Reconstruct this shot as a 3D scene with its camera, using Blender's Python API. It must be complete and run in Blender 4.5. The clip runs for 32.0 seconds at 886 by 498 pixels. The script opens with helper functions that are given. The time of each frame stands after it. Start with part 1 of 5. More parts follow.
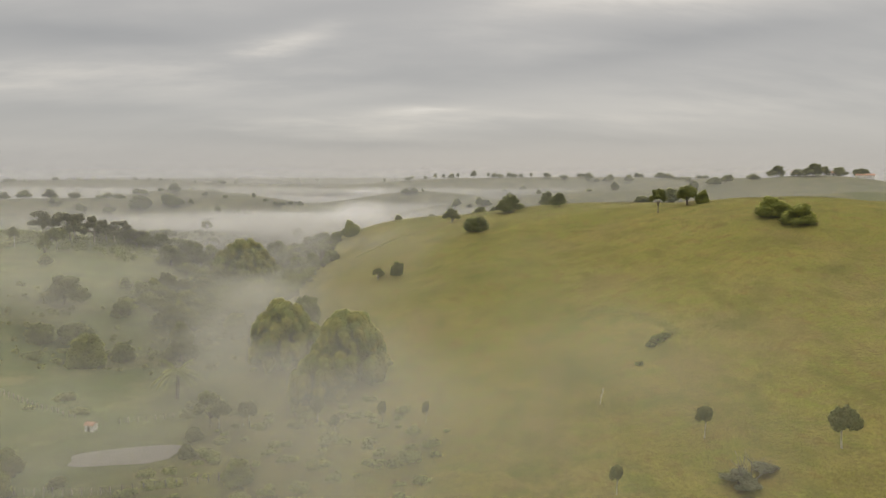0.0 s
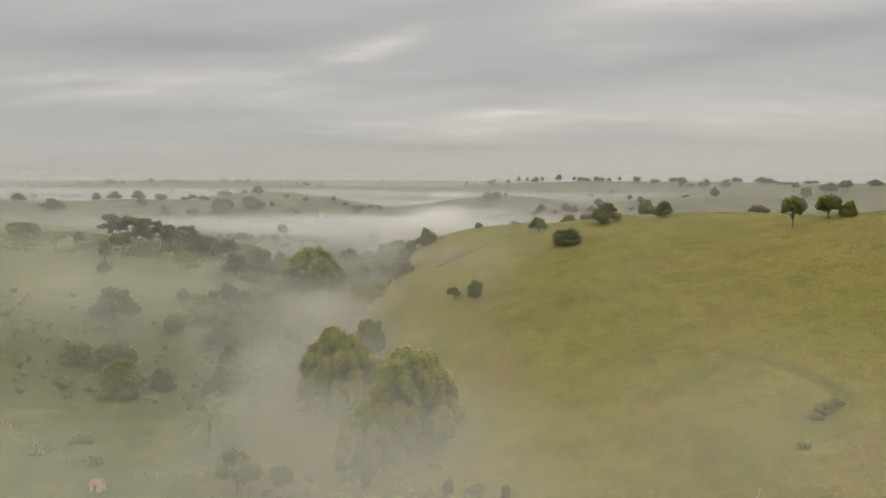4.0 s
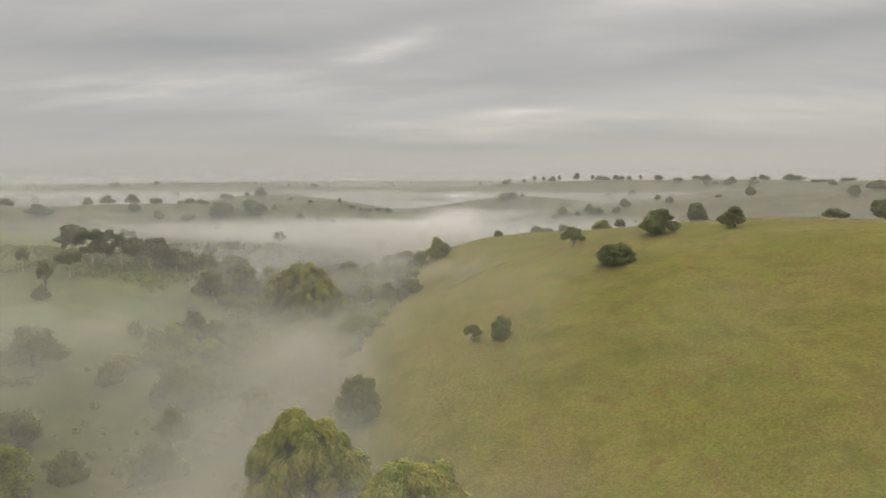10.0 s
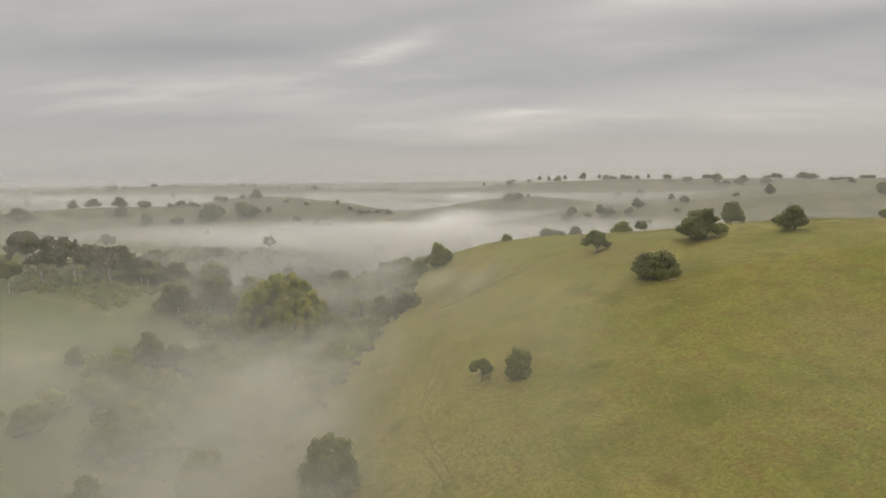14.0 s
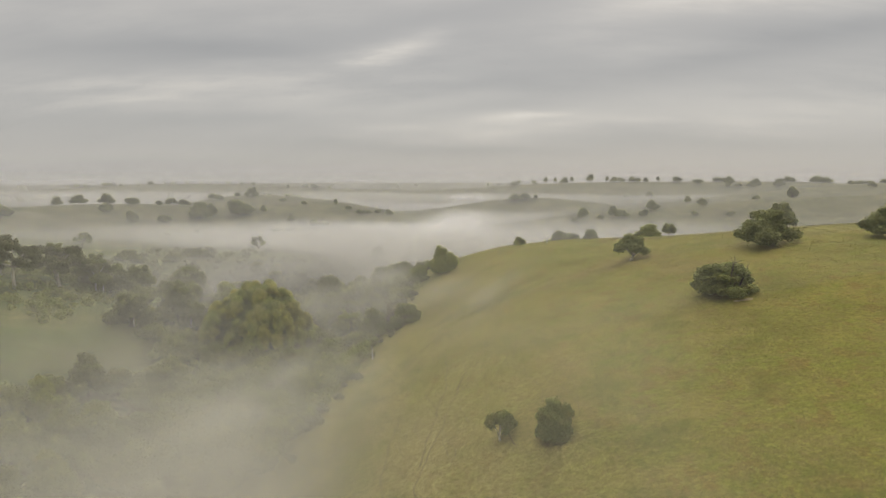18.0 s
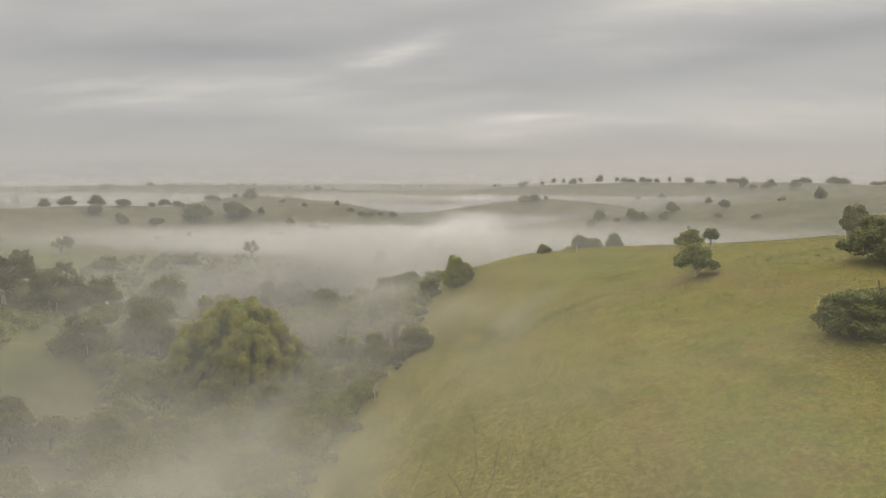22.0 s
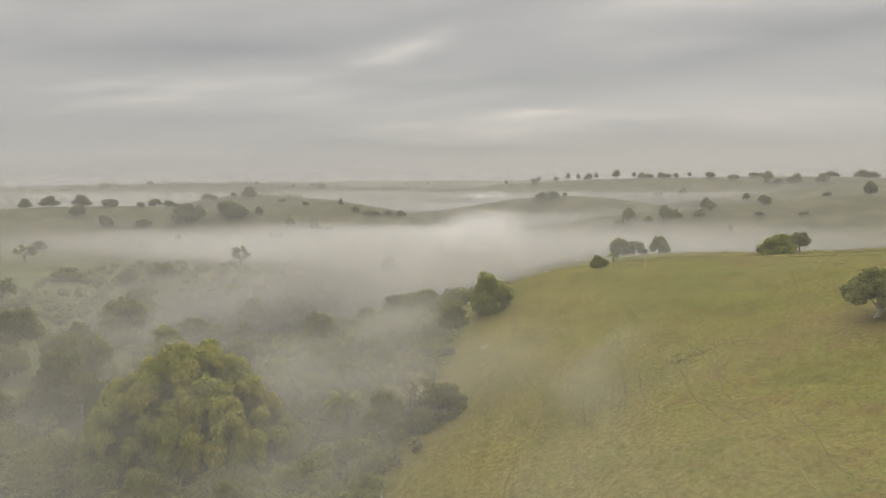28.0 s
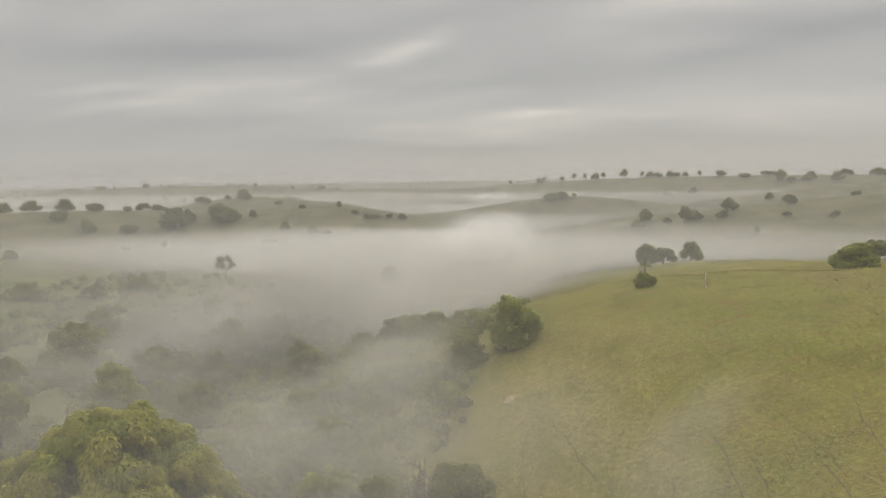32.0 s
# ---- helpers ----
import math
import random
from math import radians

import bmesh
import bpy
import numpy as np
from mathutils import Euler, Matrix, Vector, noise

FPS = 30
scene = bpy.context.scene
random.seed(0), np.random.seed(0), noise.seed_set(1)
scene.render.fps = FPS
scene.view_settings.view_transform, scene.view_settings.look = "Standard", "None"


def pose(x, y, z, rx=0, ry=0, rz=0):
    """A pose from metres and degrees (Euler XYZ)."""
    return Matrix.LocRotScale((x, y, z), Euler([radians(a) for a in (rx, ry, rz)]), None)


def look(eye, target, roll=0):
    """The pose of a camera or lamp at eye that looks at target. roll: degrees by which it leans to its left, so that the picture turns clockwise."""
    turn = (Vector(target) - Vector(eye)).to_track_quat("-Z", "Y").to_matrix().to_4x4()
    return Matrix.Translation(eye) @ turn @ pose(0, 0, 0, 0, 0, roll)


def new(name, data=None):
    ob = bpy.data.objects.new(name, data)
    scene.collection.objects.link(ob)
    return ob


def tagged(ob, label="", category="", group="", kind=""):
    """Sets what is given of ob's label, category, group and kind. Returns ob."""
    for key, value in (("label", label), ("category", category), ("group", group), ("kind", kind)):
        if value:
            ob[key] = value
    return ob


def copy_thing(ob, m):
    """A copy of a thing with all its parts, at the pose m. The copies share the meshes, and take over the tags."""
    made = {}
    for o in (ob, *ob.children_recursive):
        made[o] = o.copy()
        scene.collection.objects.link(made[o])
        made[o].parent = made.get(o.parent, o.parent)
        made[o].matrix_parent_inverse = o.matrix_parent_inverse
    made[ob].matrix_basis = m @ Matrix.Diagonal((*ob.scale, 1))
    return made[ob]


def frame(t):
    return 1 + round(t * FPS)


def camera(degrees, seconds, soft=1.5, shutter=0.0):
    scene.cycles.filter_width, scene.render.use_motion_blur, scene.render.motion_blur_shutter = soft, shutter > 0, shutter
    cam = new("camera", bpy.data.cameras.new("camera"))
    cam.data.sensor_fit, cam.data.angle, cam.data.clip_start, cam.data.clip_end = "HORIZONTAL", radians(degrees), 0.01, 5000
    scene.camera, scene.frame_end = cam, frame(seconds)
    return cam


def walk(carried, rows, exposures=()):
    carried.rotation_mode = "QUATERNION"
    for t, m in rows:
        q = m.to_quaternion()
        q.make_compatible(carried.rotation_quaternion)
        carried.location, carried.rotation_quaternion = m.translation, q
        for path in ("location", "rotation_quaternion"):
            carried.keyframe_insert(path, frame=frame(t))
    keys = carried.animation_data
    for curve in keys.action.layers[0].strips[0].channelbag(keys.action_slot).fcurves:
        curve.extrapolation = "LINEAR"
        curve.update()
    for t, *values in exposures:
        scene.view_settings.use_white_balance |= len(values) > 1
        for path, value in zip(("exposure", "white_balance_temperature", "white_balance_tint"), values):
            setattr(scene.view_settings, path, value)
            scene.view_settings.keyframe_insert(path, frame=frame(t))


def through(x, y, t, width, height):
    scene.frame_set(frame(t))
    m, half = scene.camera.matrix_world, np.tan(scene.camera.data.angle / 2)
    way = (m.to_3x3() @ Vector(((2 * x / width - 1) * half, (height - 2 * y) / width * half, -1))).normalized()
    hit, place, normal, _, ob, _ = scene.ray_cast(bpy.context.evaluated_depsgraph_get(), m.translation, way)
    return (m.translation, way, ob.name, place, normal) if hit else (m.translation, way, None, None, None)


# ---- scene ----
cam = camera(66.1, 32.0)
PATH = [
    (0, (0.0, 0.0, 67.736), (0.158, 1.982, 67.519), 0.2),
    (0.5, (0.36, 3.742, 67.739), (0.506, 5.725, 67.523), 0.1),
    (1, (0.608, 7.481, 67.769), (0.74, 9.465, 67.554), 0.1),
    (1.5, (0.87, 11.276, 67.823), (0.979, 13.261, 67.609), 0.1),
    (2, (1.105, 15.124, 67.898), (1.179, 17.111, 67.685), 0.2),
    (2.5, (1.247, 19.034, 68.015), (1.28, 21.023, 67.804), 0.3),
    (3, (1.314, 22.949, 68.15), (1.309, 24.938, 67.94), 0.4),
    (3.5, (1.305, 26.869, 68.251), (1.262, 28.858, 68.04), 0.5),
    (4, (1.202, 30.705, 68.302), (1.121, 32.692, 68.092), 0.5),
    (4.5, (1.06, 34.587, 68.322), (0.952, 36.574, 68.113), 0.5),
    (6.5, (0.144, 50.549, 68.662), (0.028, 52.535, 68.451), 0.4),
    (7, (-0.014, 54.593, 68.71), (-0.131, 56.578, 68.5), 0.4),
    (7.5, (-0.216, 58.702, 68.768), (-0.332, 60.688, 68.558), 0.3),
    (8, (-0.445, 62.8, 68.798), (-0.559, 64.786, 68.588), 0.3),
    (8.5, (-0.689, 66.911, 68.855), (-0.806, 68.897, 68.645), 0.2),
    (9, (-0.912, 70.941, 68.913), (-1.028, 72.926, 68.702), 0.1),
    (9.5, (-1.088, 74.944, 68.934), (-1.206, 76.93, 68.724), 0.1),
    (10, (-1.295, 79.023, 68.93), (-1.414, 81.008, 68.719), 0.0),
    (10.5, (-1.505, 83.147, 68.848), (-1.629, 85.133, 68.638), -0.1),
    (11, (-1.766, 87.29, 68.722), (-1.891, 89.275, 68.514), -0.2),
    (11.5, (-1.919, 91.464, 68.604), (-2.044, 93.45, 68.398), -0.3),
    (12, (-1.965, 95.675, 68.457), (-2.093, 97.66, 68.251), -0.3),
    (12.5, (-2.027, 99.801, 68.28), (-2.156, 101.786, 68.073), -0.4),
    (13, (-2.196, 103.84, 68.079), (-2.325, 105.825, 67.873), -0.4),
    (13.5, (-2.39, 107.821, 67.834), (-2.518, 109.806, 67.628), -0.4),
    (14, (-2.579, 111.715, 67.473), (-2.708, 113.7, 67.266), -0.4),
    (14.5, (-2.833, 115.649, 67.052), (-2.961, 117.634, 66.841), -0.3),
    (16.5, (-3.896, 132.017, 65.491), (-4.027, 134.002, 65.287), 0.0),
    (17, (-4.306, 136.034, 65.307), (-4.44, 138.019, 65.106), 0.1),
    (17.5, (-4.798, 140.033, 65.156), (-4.933, 142.019, 64.954), 0.2),
    (18, (-5.313, 143.953, 65.031), (-5.448, 145.938, 64.829), 0.2),
    (18.5, (-5.867, 147.773, 64.885), (-6.003, 149.758, 64.685), 0.2),
    (19, (-6.503, 151.563, 64.722), (-6.639, 153.548, 64.522), 0.1),
    (19.5, (-7.157, 155.372, 64.544), (-7.297, 157.357, 64.344), 0.2),
    (20, (-7.845, 159.229, 64.416), (-7.984, 161.214, 64.216), 0.2),
    (20.5, (-8.501, 163.078, 64.323), (-8.642, 165.063, 64.122), 0.2),
    (21, (-9.135, 166.967, 64.296), (-9.279, 168.952, 64.099), 0.3),
    (21.5, (-9.762, 170.812, 64.264), (-9.906, 172.797, 64.066), 0.3),
    (22, (-10.44, 174.592, 64.198), (-10.585, 176.577, 64.0), 0.2),
    (22.5, (-11.142, 178.382, 64.096), (-11.289, 180.367, 63.897), 0.2),
    (23, (-11.822, 182.134, 64.025), (-11.972, 184.119, 63.828), 0.1),
    (23.5, (-12.423, 185.94, 63.961), (-12.574, 187.924, 63.763), 0.1),
    (24, (-13.013, 189.809, 63.906), (-13.166, 191.793, 63.706), 0.1),
    (24.5, (-13.6, 193.694, 63.866), (-13.755, 195.678, 63.666), 0.1),
    (25, (-14.181, 197.508, 63.815), (-14.338, 199.492, 63.614), 0.1),
    (25.5, (-14.813, 201.274, 63.784), (-14.971, 203.258, 63.581), 0.1),
    (27.5, (-17.597, 216.053, 63.639), (-17.761, 218.036, 63.434), -0.1),
    (28, (-18.29, 219.712, 63.614), (-18.455, 221.694, 63.407), -0.2),
    (28.5, (-18.962, 223.402, 63.633), (-19.127, 225.384, 63.427), -0.2),
    (29, (-19.525, 227.081, 63.657), (-19.692, 229.064, 63.45), -0.3),
    (29.5, (-19.976, 230.713, 63.638), (-20.144, 232.695, 63.431), -0.4),
    (30, (-20.397, 234.333, 63.633), (-20.566, 236.315, 63.427), -0.5),
    (30.5, (-20.847, 237.982, 63.646), (-21.016, 239.964, 63.44), -0.5),
    (31, (-21.331, 241.741, 63.621), (-21.502, 243.723, 63.415), -0.6),
    (31.5, (-21.859, 245.615, 63.603), (-22.029, 247.597, 63.398), -0.6),
    (32, (-22.398, 249.49, 63.548), (-22.569, 251.472, 63.343), -0.6),
]
walk(cam, [(t, look(eye, target, roll)) for t, eye, target, roll in PATH])

# ---- world, sun ----
def cloud_world():
    w = bpy.data.worlds.new("overcast_sky")
    scene.world = w
    w.use_nodes = True
    nt = w.node_tree
    nt.nodes.clear()
    N = lambda kind, **kw: _node(nt, kind, **kw)
    L = nt.links.new
    out = N("ShaderNodeOutputWorld")
    bg = N("ShaderNodeBackground")
    L(bg.outputs[0], out.inputs[0])
    sky = N("ShaderNodeTexSky", sky_type="NISHITA", sun_disc=False)
    sky.sun_elevation, sky.sun_rotation = radians(38), radians(14)
    scaled = N("ShaderNodeVectorMath", operation="SCALE")
    L(sky.outputs[0], scaled.inputs[0])
    scaled.inputs["Scale"].default_value = 0.10
    co = N("ShaderNodeTexCoord")
    sep = N("ShaderNodeSeparateXYZ")
    L(co.outputs["Generated"], sep.inputs[0])
    # the cloud deck: a flat ceiling seen in perspective
    up = N("ShaderNodeMath", operation="MAXIMUM")
    L(sep.outputs["Z"], up.inputs[0])
    up.inputs[1].default_value = 0.0
    lift = N("ShaderNodeMath", operation="ADD")
    L(up.outputs[0], lift.inputs[0])
    lift.inputs[1].default_value = 0.27
    dx = N("ShaderNodeMath", operation="DIVIDE")
    dy = N("ShaderNodeMath", operation="DIVIDE")
    for d, ax in ((dx, "X"), (dy, "Y")):
        L(sep.outputs[ax], d.inputs[0])
        L(lift.outputs[0], d.inputs[1])
    deck = N("ShaderNodeCombineXYZ")
    L(dx.outputs[0], deck.inputs[0])
    L(dy.outputs[0], deck.inputs[1])
    m = N("ShaderNodeMapping")
    m.inputs["Rotation"].default_value = (0, 0, radians(-14))
    m.inputs["Scale"].default_value = (0.5, 1.25, 1)
    m.inputs["Location"].default_value = (3.3, 1.7, 0)
    L(deck.outputs[0], m.inputs[0])
    n1 = N("ShaderNodeTexNoise")
    n1.inputs["Scale"].default_value, n1.inputs["Detail"].default_value, n1.inputs["Roughness"].default_value = 1.15, 6.0, 0.50
    n1.inputs["Distortion"].default_value = 0.35
    L(m.outputs[0], n1.inputs["Vector"])
    r1 = N("ShaderNodeMapRange", interpolation_type="SMOOTHSTEP")
    r1.inputs[1].default_value, r1.inputs[2].default_value = 0.38, 0.65
    r1.inputs[3].default_value, r1.inputs[4].default_value = 0.91, 1.10
    # the deck closes to an even grey near the horizon
    even = N("ShaderNodeMapRange", interpolation_type="SMOOTHSTEP")
    even.inputs[1].default_value, even.inputs[2].default_value = 0.015, 0.11
    even.inputs[3].default_value, even.inputs[4].default_value = 0.1, 1.0
    L(sep.outputs["Z"], even.inputs[0])
    level = N("ShaderNodeMix", data_type="FLOAT")
    level.inputs[2].default_value = 0.46
    L(even.outputs[0], level.inputs[0])
    n2 = N("ShaderNodeTexNoise")
    n2.inputs["Scale"].default_value, n2.inputs["Detail"].default_value, n2.inputs["Roughness"].default_value = 5.5, 6.0, 0.6
    L(m.outputs[0], n2.inputs["Vector"])
    lumps = N("ShaderNodeMix", data_type="FLOAT")
    lumps.inputs[0].default_value = 0.26
    L(n1.outputs[0], lumps.inputs[2])
    L(n2.outputs[0], lumps.inputs[3])
    L(lumps.outputs[0], level.inputs[3])
    L(level.outputs[0], r1.inputs[0])
    # brighter towards the zenith, as an overcast sky is
    zen = N("ShaderNodeMapRange", interpolation_type="SMOOTHSTEP")
    zen.inputs[1].default_value, zen.inputs[2].default_value = 0.16, 1.0
    zen.inputs[3].default_value, zen.inputs[4].default_value = 1.0, SKY_ZENITH
    L(sep.outputs["Z"], zen.inputs[0])
    mul = N("ShaderNodeMath", operation="MULTIPLY")
    L(r1.outputs[0], mul.inputs[0])
    L(zen.outputs[0], mul.inputs[1])
    # breaks where the deck is thin
    total = mul
    for az, el, wa, we, tilt, gain in SKY_BREAKS:
        d = Vector((math.sin(radians(az)) * math.cos(radians(el)), math.cos(radians(az)) * math.cos(radians(el)), math.sin(radians(el))))
        side = Vector((math.cos(radians(az)), -math.sin(radians(az)), 0)) + Vector((0, 0, math.tan(radians(tilt))))
        side.normalize()
        above = side.cross(d).normalized()
        acc = None
        for ax, wid in ((side, wa), (above, we)):
            dot = N("ShaderNodeVectorMath", operation="DOT_PRODUCT")
            L(co.outputs["Generated"], dot.inputs[0])
            dot.inputs[1].default_value = ax
            off = N("ShaderNodeMath", operation="SUBTRACT")
            L(dot.outputs["Value"], off.inputs[0])
            off.inputs[1].default_value = d.dot(ax)
            wob = N("ShaderNodeMath", operation="MULTIPLY_ADD")
            L(n1.outputs[0], wob.inputs[0])
            wob.inputs[1].default_value = 0.10 if ax is above else 0.3
            L(off.outputs[0], wob.inputs[2])
            sh = N("ShaderNodeMath", operation="SUBTRACT")
            L(wob.outputs[0], sh.inputs[0])
            sh.inputs[1].default_value = 0.05 if ax is above else 0.15
            sc = N("ShaderNodeMath", operation="DIVIDE")
            L(sh.outputs[0], sc.inputs[0])
            sc.inputs[1].default_value = math.sin(radians(wid))
            sq = N("ShaderNodeMath", operation="MULTIPLY")
            L(sc.outputs[0], sq.inputs[0])
            L(sc.outputs[0], sq.inputs[1])
            if acc is None:
                acc = sq
            else:
                s2 = N("ShaderNodeMath", operation="ADD")
                L(acc.outputs[0], s2.inputs[0])
                L(sq.outputs[0], s2.inputs[1])
                acc = s2
        neg = N("ShaderNodeMath", operation="MULTIPLY")
        L(acc.outputs[0], neg.inputs[0])
        neg.inputs[1].default_value = -1.0
        ex = N("ShaderNodeMath", operation="EXPONENT")
        L(neg.outputs[0], ex.inputs[0])
        torn = N("ShaderNodeMapRange")
        torn.inputs[1].default_value, torn.inputs[2].default_value = 0.32, 0.68
        torn.inputs[3].default_value, torn.inputs[4].default_value = 0.45, 1.45
        L(n2.outputs[0], torn.inputs[0])
        tx = N("ShaderNodeMath", operation="MULTIPLY")
        L(ex.outputs[0], tx.inputs[0])
        L(torn.outputs[0], tx.inputs[1])
        ma = N("ShaderNodeMath", operation="MULTIPLY_ADD")
        L(tx.outputs[0], ma.inputs[0])
        ma.inputs[1].default_value = gain
        L(total.outputs[0], ma.inputs[2])
        total = ma
    tint = N("ShaderNodeMix", data_type="RGBA")
    tr = N("ShaderNodeMapRange")
    tr.inputs[1].default_value, tr.inputs[2].default_value = 0.8, 1.25
    L(total.outputs[0], tr.inputs[0])
    L(tr.outputs[0], tint.inputs[0])
    tint.inputs[6].default_value = (1.0, 0.985, 0.965, 1)
    tint.inputs[7].default_value = (1.05, 0.995, 0.915, 1)
    cl = N("ShaderNodeVectorMath", operation="SCALE")
    L(tint.outputs[2], cl.inputs[0])
    L(total.outputs[0], cl.inputs["Scale"])
    cl2 = N("ShaderNodeVectorMath", operation="SCALE")
    L(cl.outputs[0], cl2.inputs[0])
    cl2.inputs["Scale"].default_value = SKY_LEVEL
    mix = N("ShaderNodeMix", data_type="RGBA")
    mix.inputs[0].default_value = 0.94
    L(scaled.outputs[0], mix.inputs[6])
    L(cl2.outputs[0], mix.inputs[7])
    L(mix.outputs[2], bg.inputs[0])
    bg.inputs[1].default_value = 1.0


def _node(nt, kind, **kw):
    n = nt.nodes.new(kind)
    for k, v in kw.items():
        setattr(n, k, v)
    return n


SKY_LEVEL, SKY_ZENITH = 0.45, 4.0
# azimuth, elevation, half width, half height, tilt, gain
SKY_BREAKS = [
    (-10.2, 9.5, 2.6, 0.8, 12, 0.40), (-7.4, 10.6, 3.0, 0.9, 16, 0.16), (-13.0, 9.2, 4.0, 0.7, 8, 0.12), (5.0, 6.1, 3.4, 0.40, 4, 0.36), (-0.6, 4.6, 11.0, 1.1, 4, 0.20),
    (-25, 7.3, 11.0, 0.8, 5, 0.17), (18.8, 13.6, 11.0, 1.6, 4, 0.45), (24, 5.5, 10.0, 0.8, 2, 0.09), (-30, 1.6, 14.0, 0.7, 1, 0.06),
    (-27, 9.4, 12.0, 1.1, 2, -0.12), (9.5, 8.2, 14.0, 1.2, 7, -0.14), (-25, 5.0, 12.0, 1.0, 3, -0.09), (-6, 2.3, 14.0, 0.6, 1, -0.10),
    (22, 3.2, 12.0, 0.7, 2, -0.07), (-4, 12.6, 12.0, 1.2, 10, -0.09), (27, 10.2, 9.0, 0.9, 5, -0.08),
]
cloud_world()
sun = new("sun", bpy.data.lights.new("sun", "SUN"))
sun.data.energy, sun.data.angle, sun.data.color = 1.4, radians(25), (1.0, 0.93, 0.82)
sun.matrix_basis = look((0, 0, 0), (-math.sin(radians(14)) * math.cos(radians(38)), -math.cos(radians(14)) * math.cos(radians(38)), -math.sin(radians(38))))
scene.view_settings.exposure = 0.0
scene.cycles.transparent_max_bounces = 48


# ---- materials ----
class Mat:
    """A small builder of node materials."""

    def __init__(self, name):
        self.m = bpy.data.materials.new(name)
        self.m.use_nodes = True
        self.nt = self.m.node_tree
        self.nt.nodes.clear()
        self.out = self.n("ShaderNodeOutputMaterial")
        self.pos = self.n("ShaderNodeNewGeometry")

    def n(self, kind, **kw):
        return _node(self.nt, kind, **kw)

    def link(self, a, b):
        self.nt.links.new(a, b)

    def noise(self, scale, detail=4.0, rough=0.55, vec=None, stretch=None):
        t = self.n("ShaderNodeTexNoise")
        t.inputs["Scale"].default_value, t.inputs["Detail"].default_value, t.inputs["Roughness"].default_value = scale, detail, rough
        v = vec or self.pos.outputs["Position"]
        if stretch:
            mp = self.n("ShaderNodeMapping")
            mp.inputs["Scale"].default_value = stretch
            self.link(v, mp.inputs[0])
            v = mp.outputs[0]
        self.link(v, t.inputs["Vector"])
        return t.outputs[0]

    def ramp(self, value, lo, hi, a=0.0, b=1.0):
        r = self.n("ShaderNodeMapRange", interpolation_type="SMOOTHSTEP")
        for i, v in enumerate((lo, hi, a, b)):
            r.inputs[i + 1].default_value = v
        self.link(value, r.inputs[0])
        return r.outputs[0]

    def mix(self, fac, a, b):
        x = self.n("ShaderNodeMix", data_type="RGBA")
        for s, v in ((0, fac), (6, a), (7, b)):
            if isinstance(v, tuple):
                x.inputs[s].default_value = (*v, 1)
            elif isinstance(v, (int, float)):
                x.inputs[s].default_value = v
            else:
                self.link(v, x.inputs[s])
        return x.outputs[2]

    def math(self, op, a, b=0.0, clamp=False):
        x = self.n("ShaderNodeMath", operation=op, use_clamp=clamp)
        for i, v in enumerate((a, b)):
            if isinstance(v, (int, float)):
                x.inputs[i].default_value = v
            else:
                self.link(v, x.inputs[i])
        return x.outputs[0]

    def bsdf(self, color, rough=0.9, bump=None, depth=0.05, spec=0.2, metal=0.0):
        p = self.n("ShaderNodeBsdfPrincipled")
        if isinstance(color, tuple):
            p.inputs["Base Color"].default_value = (*color, 1)
        else:
            self.link(color, p.inputs["Base Color"])
        p.inputs["Roughness"].default_value = rough
        p.inputs["Specular IOR Level"].default_value = spec
        p.inputs["Metallic"].default_value = metal
        if bump is not None:
            b = self.n("ShaderNodeBump")
            b.inputs["Strength"].default_value, b.inputs["Distance"].default_value = 0.8, depth
            self.link(bump, b.inputs["Height"])
            self.link(b.outputs[0], p.inputs["Normal"])
        return p

    def finish(self, shader):
        self.link(shader.outputs[0], self.out.inputs[0])
        return self.m


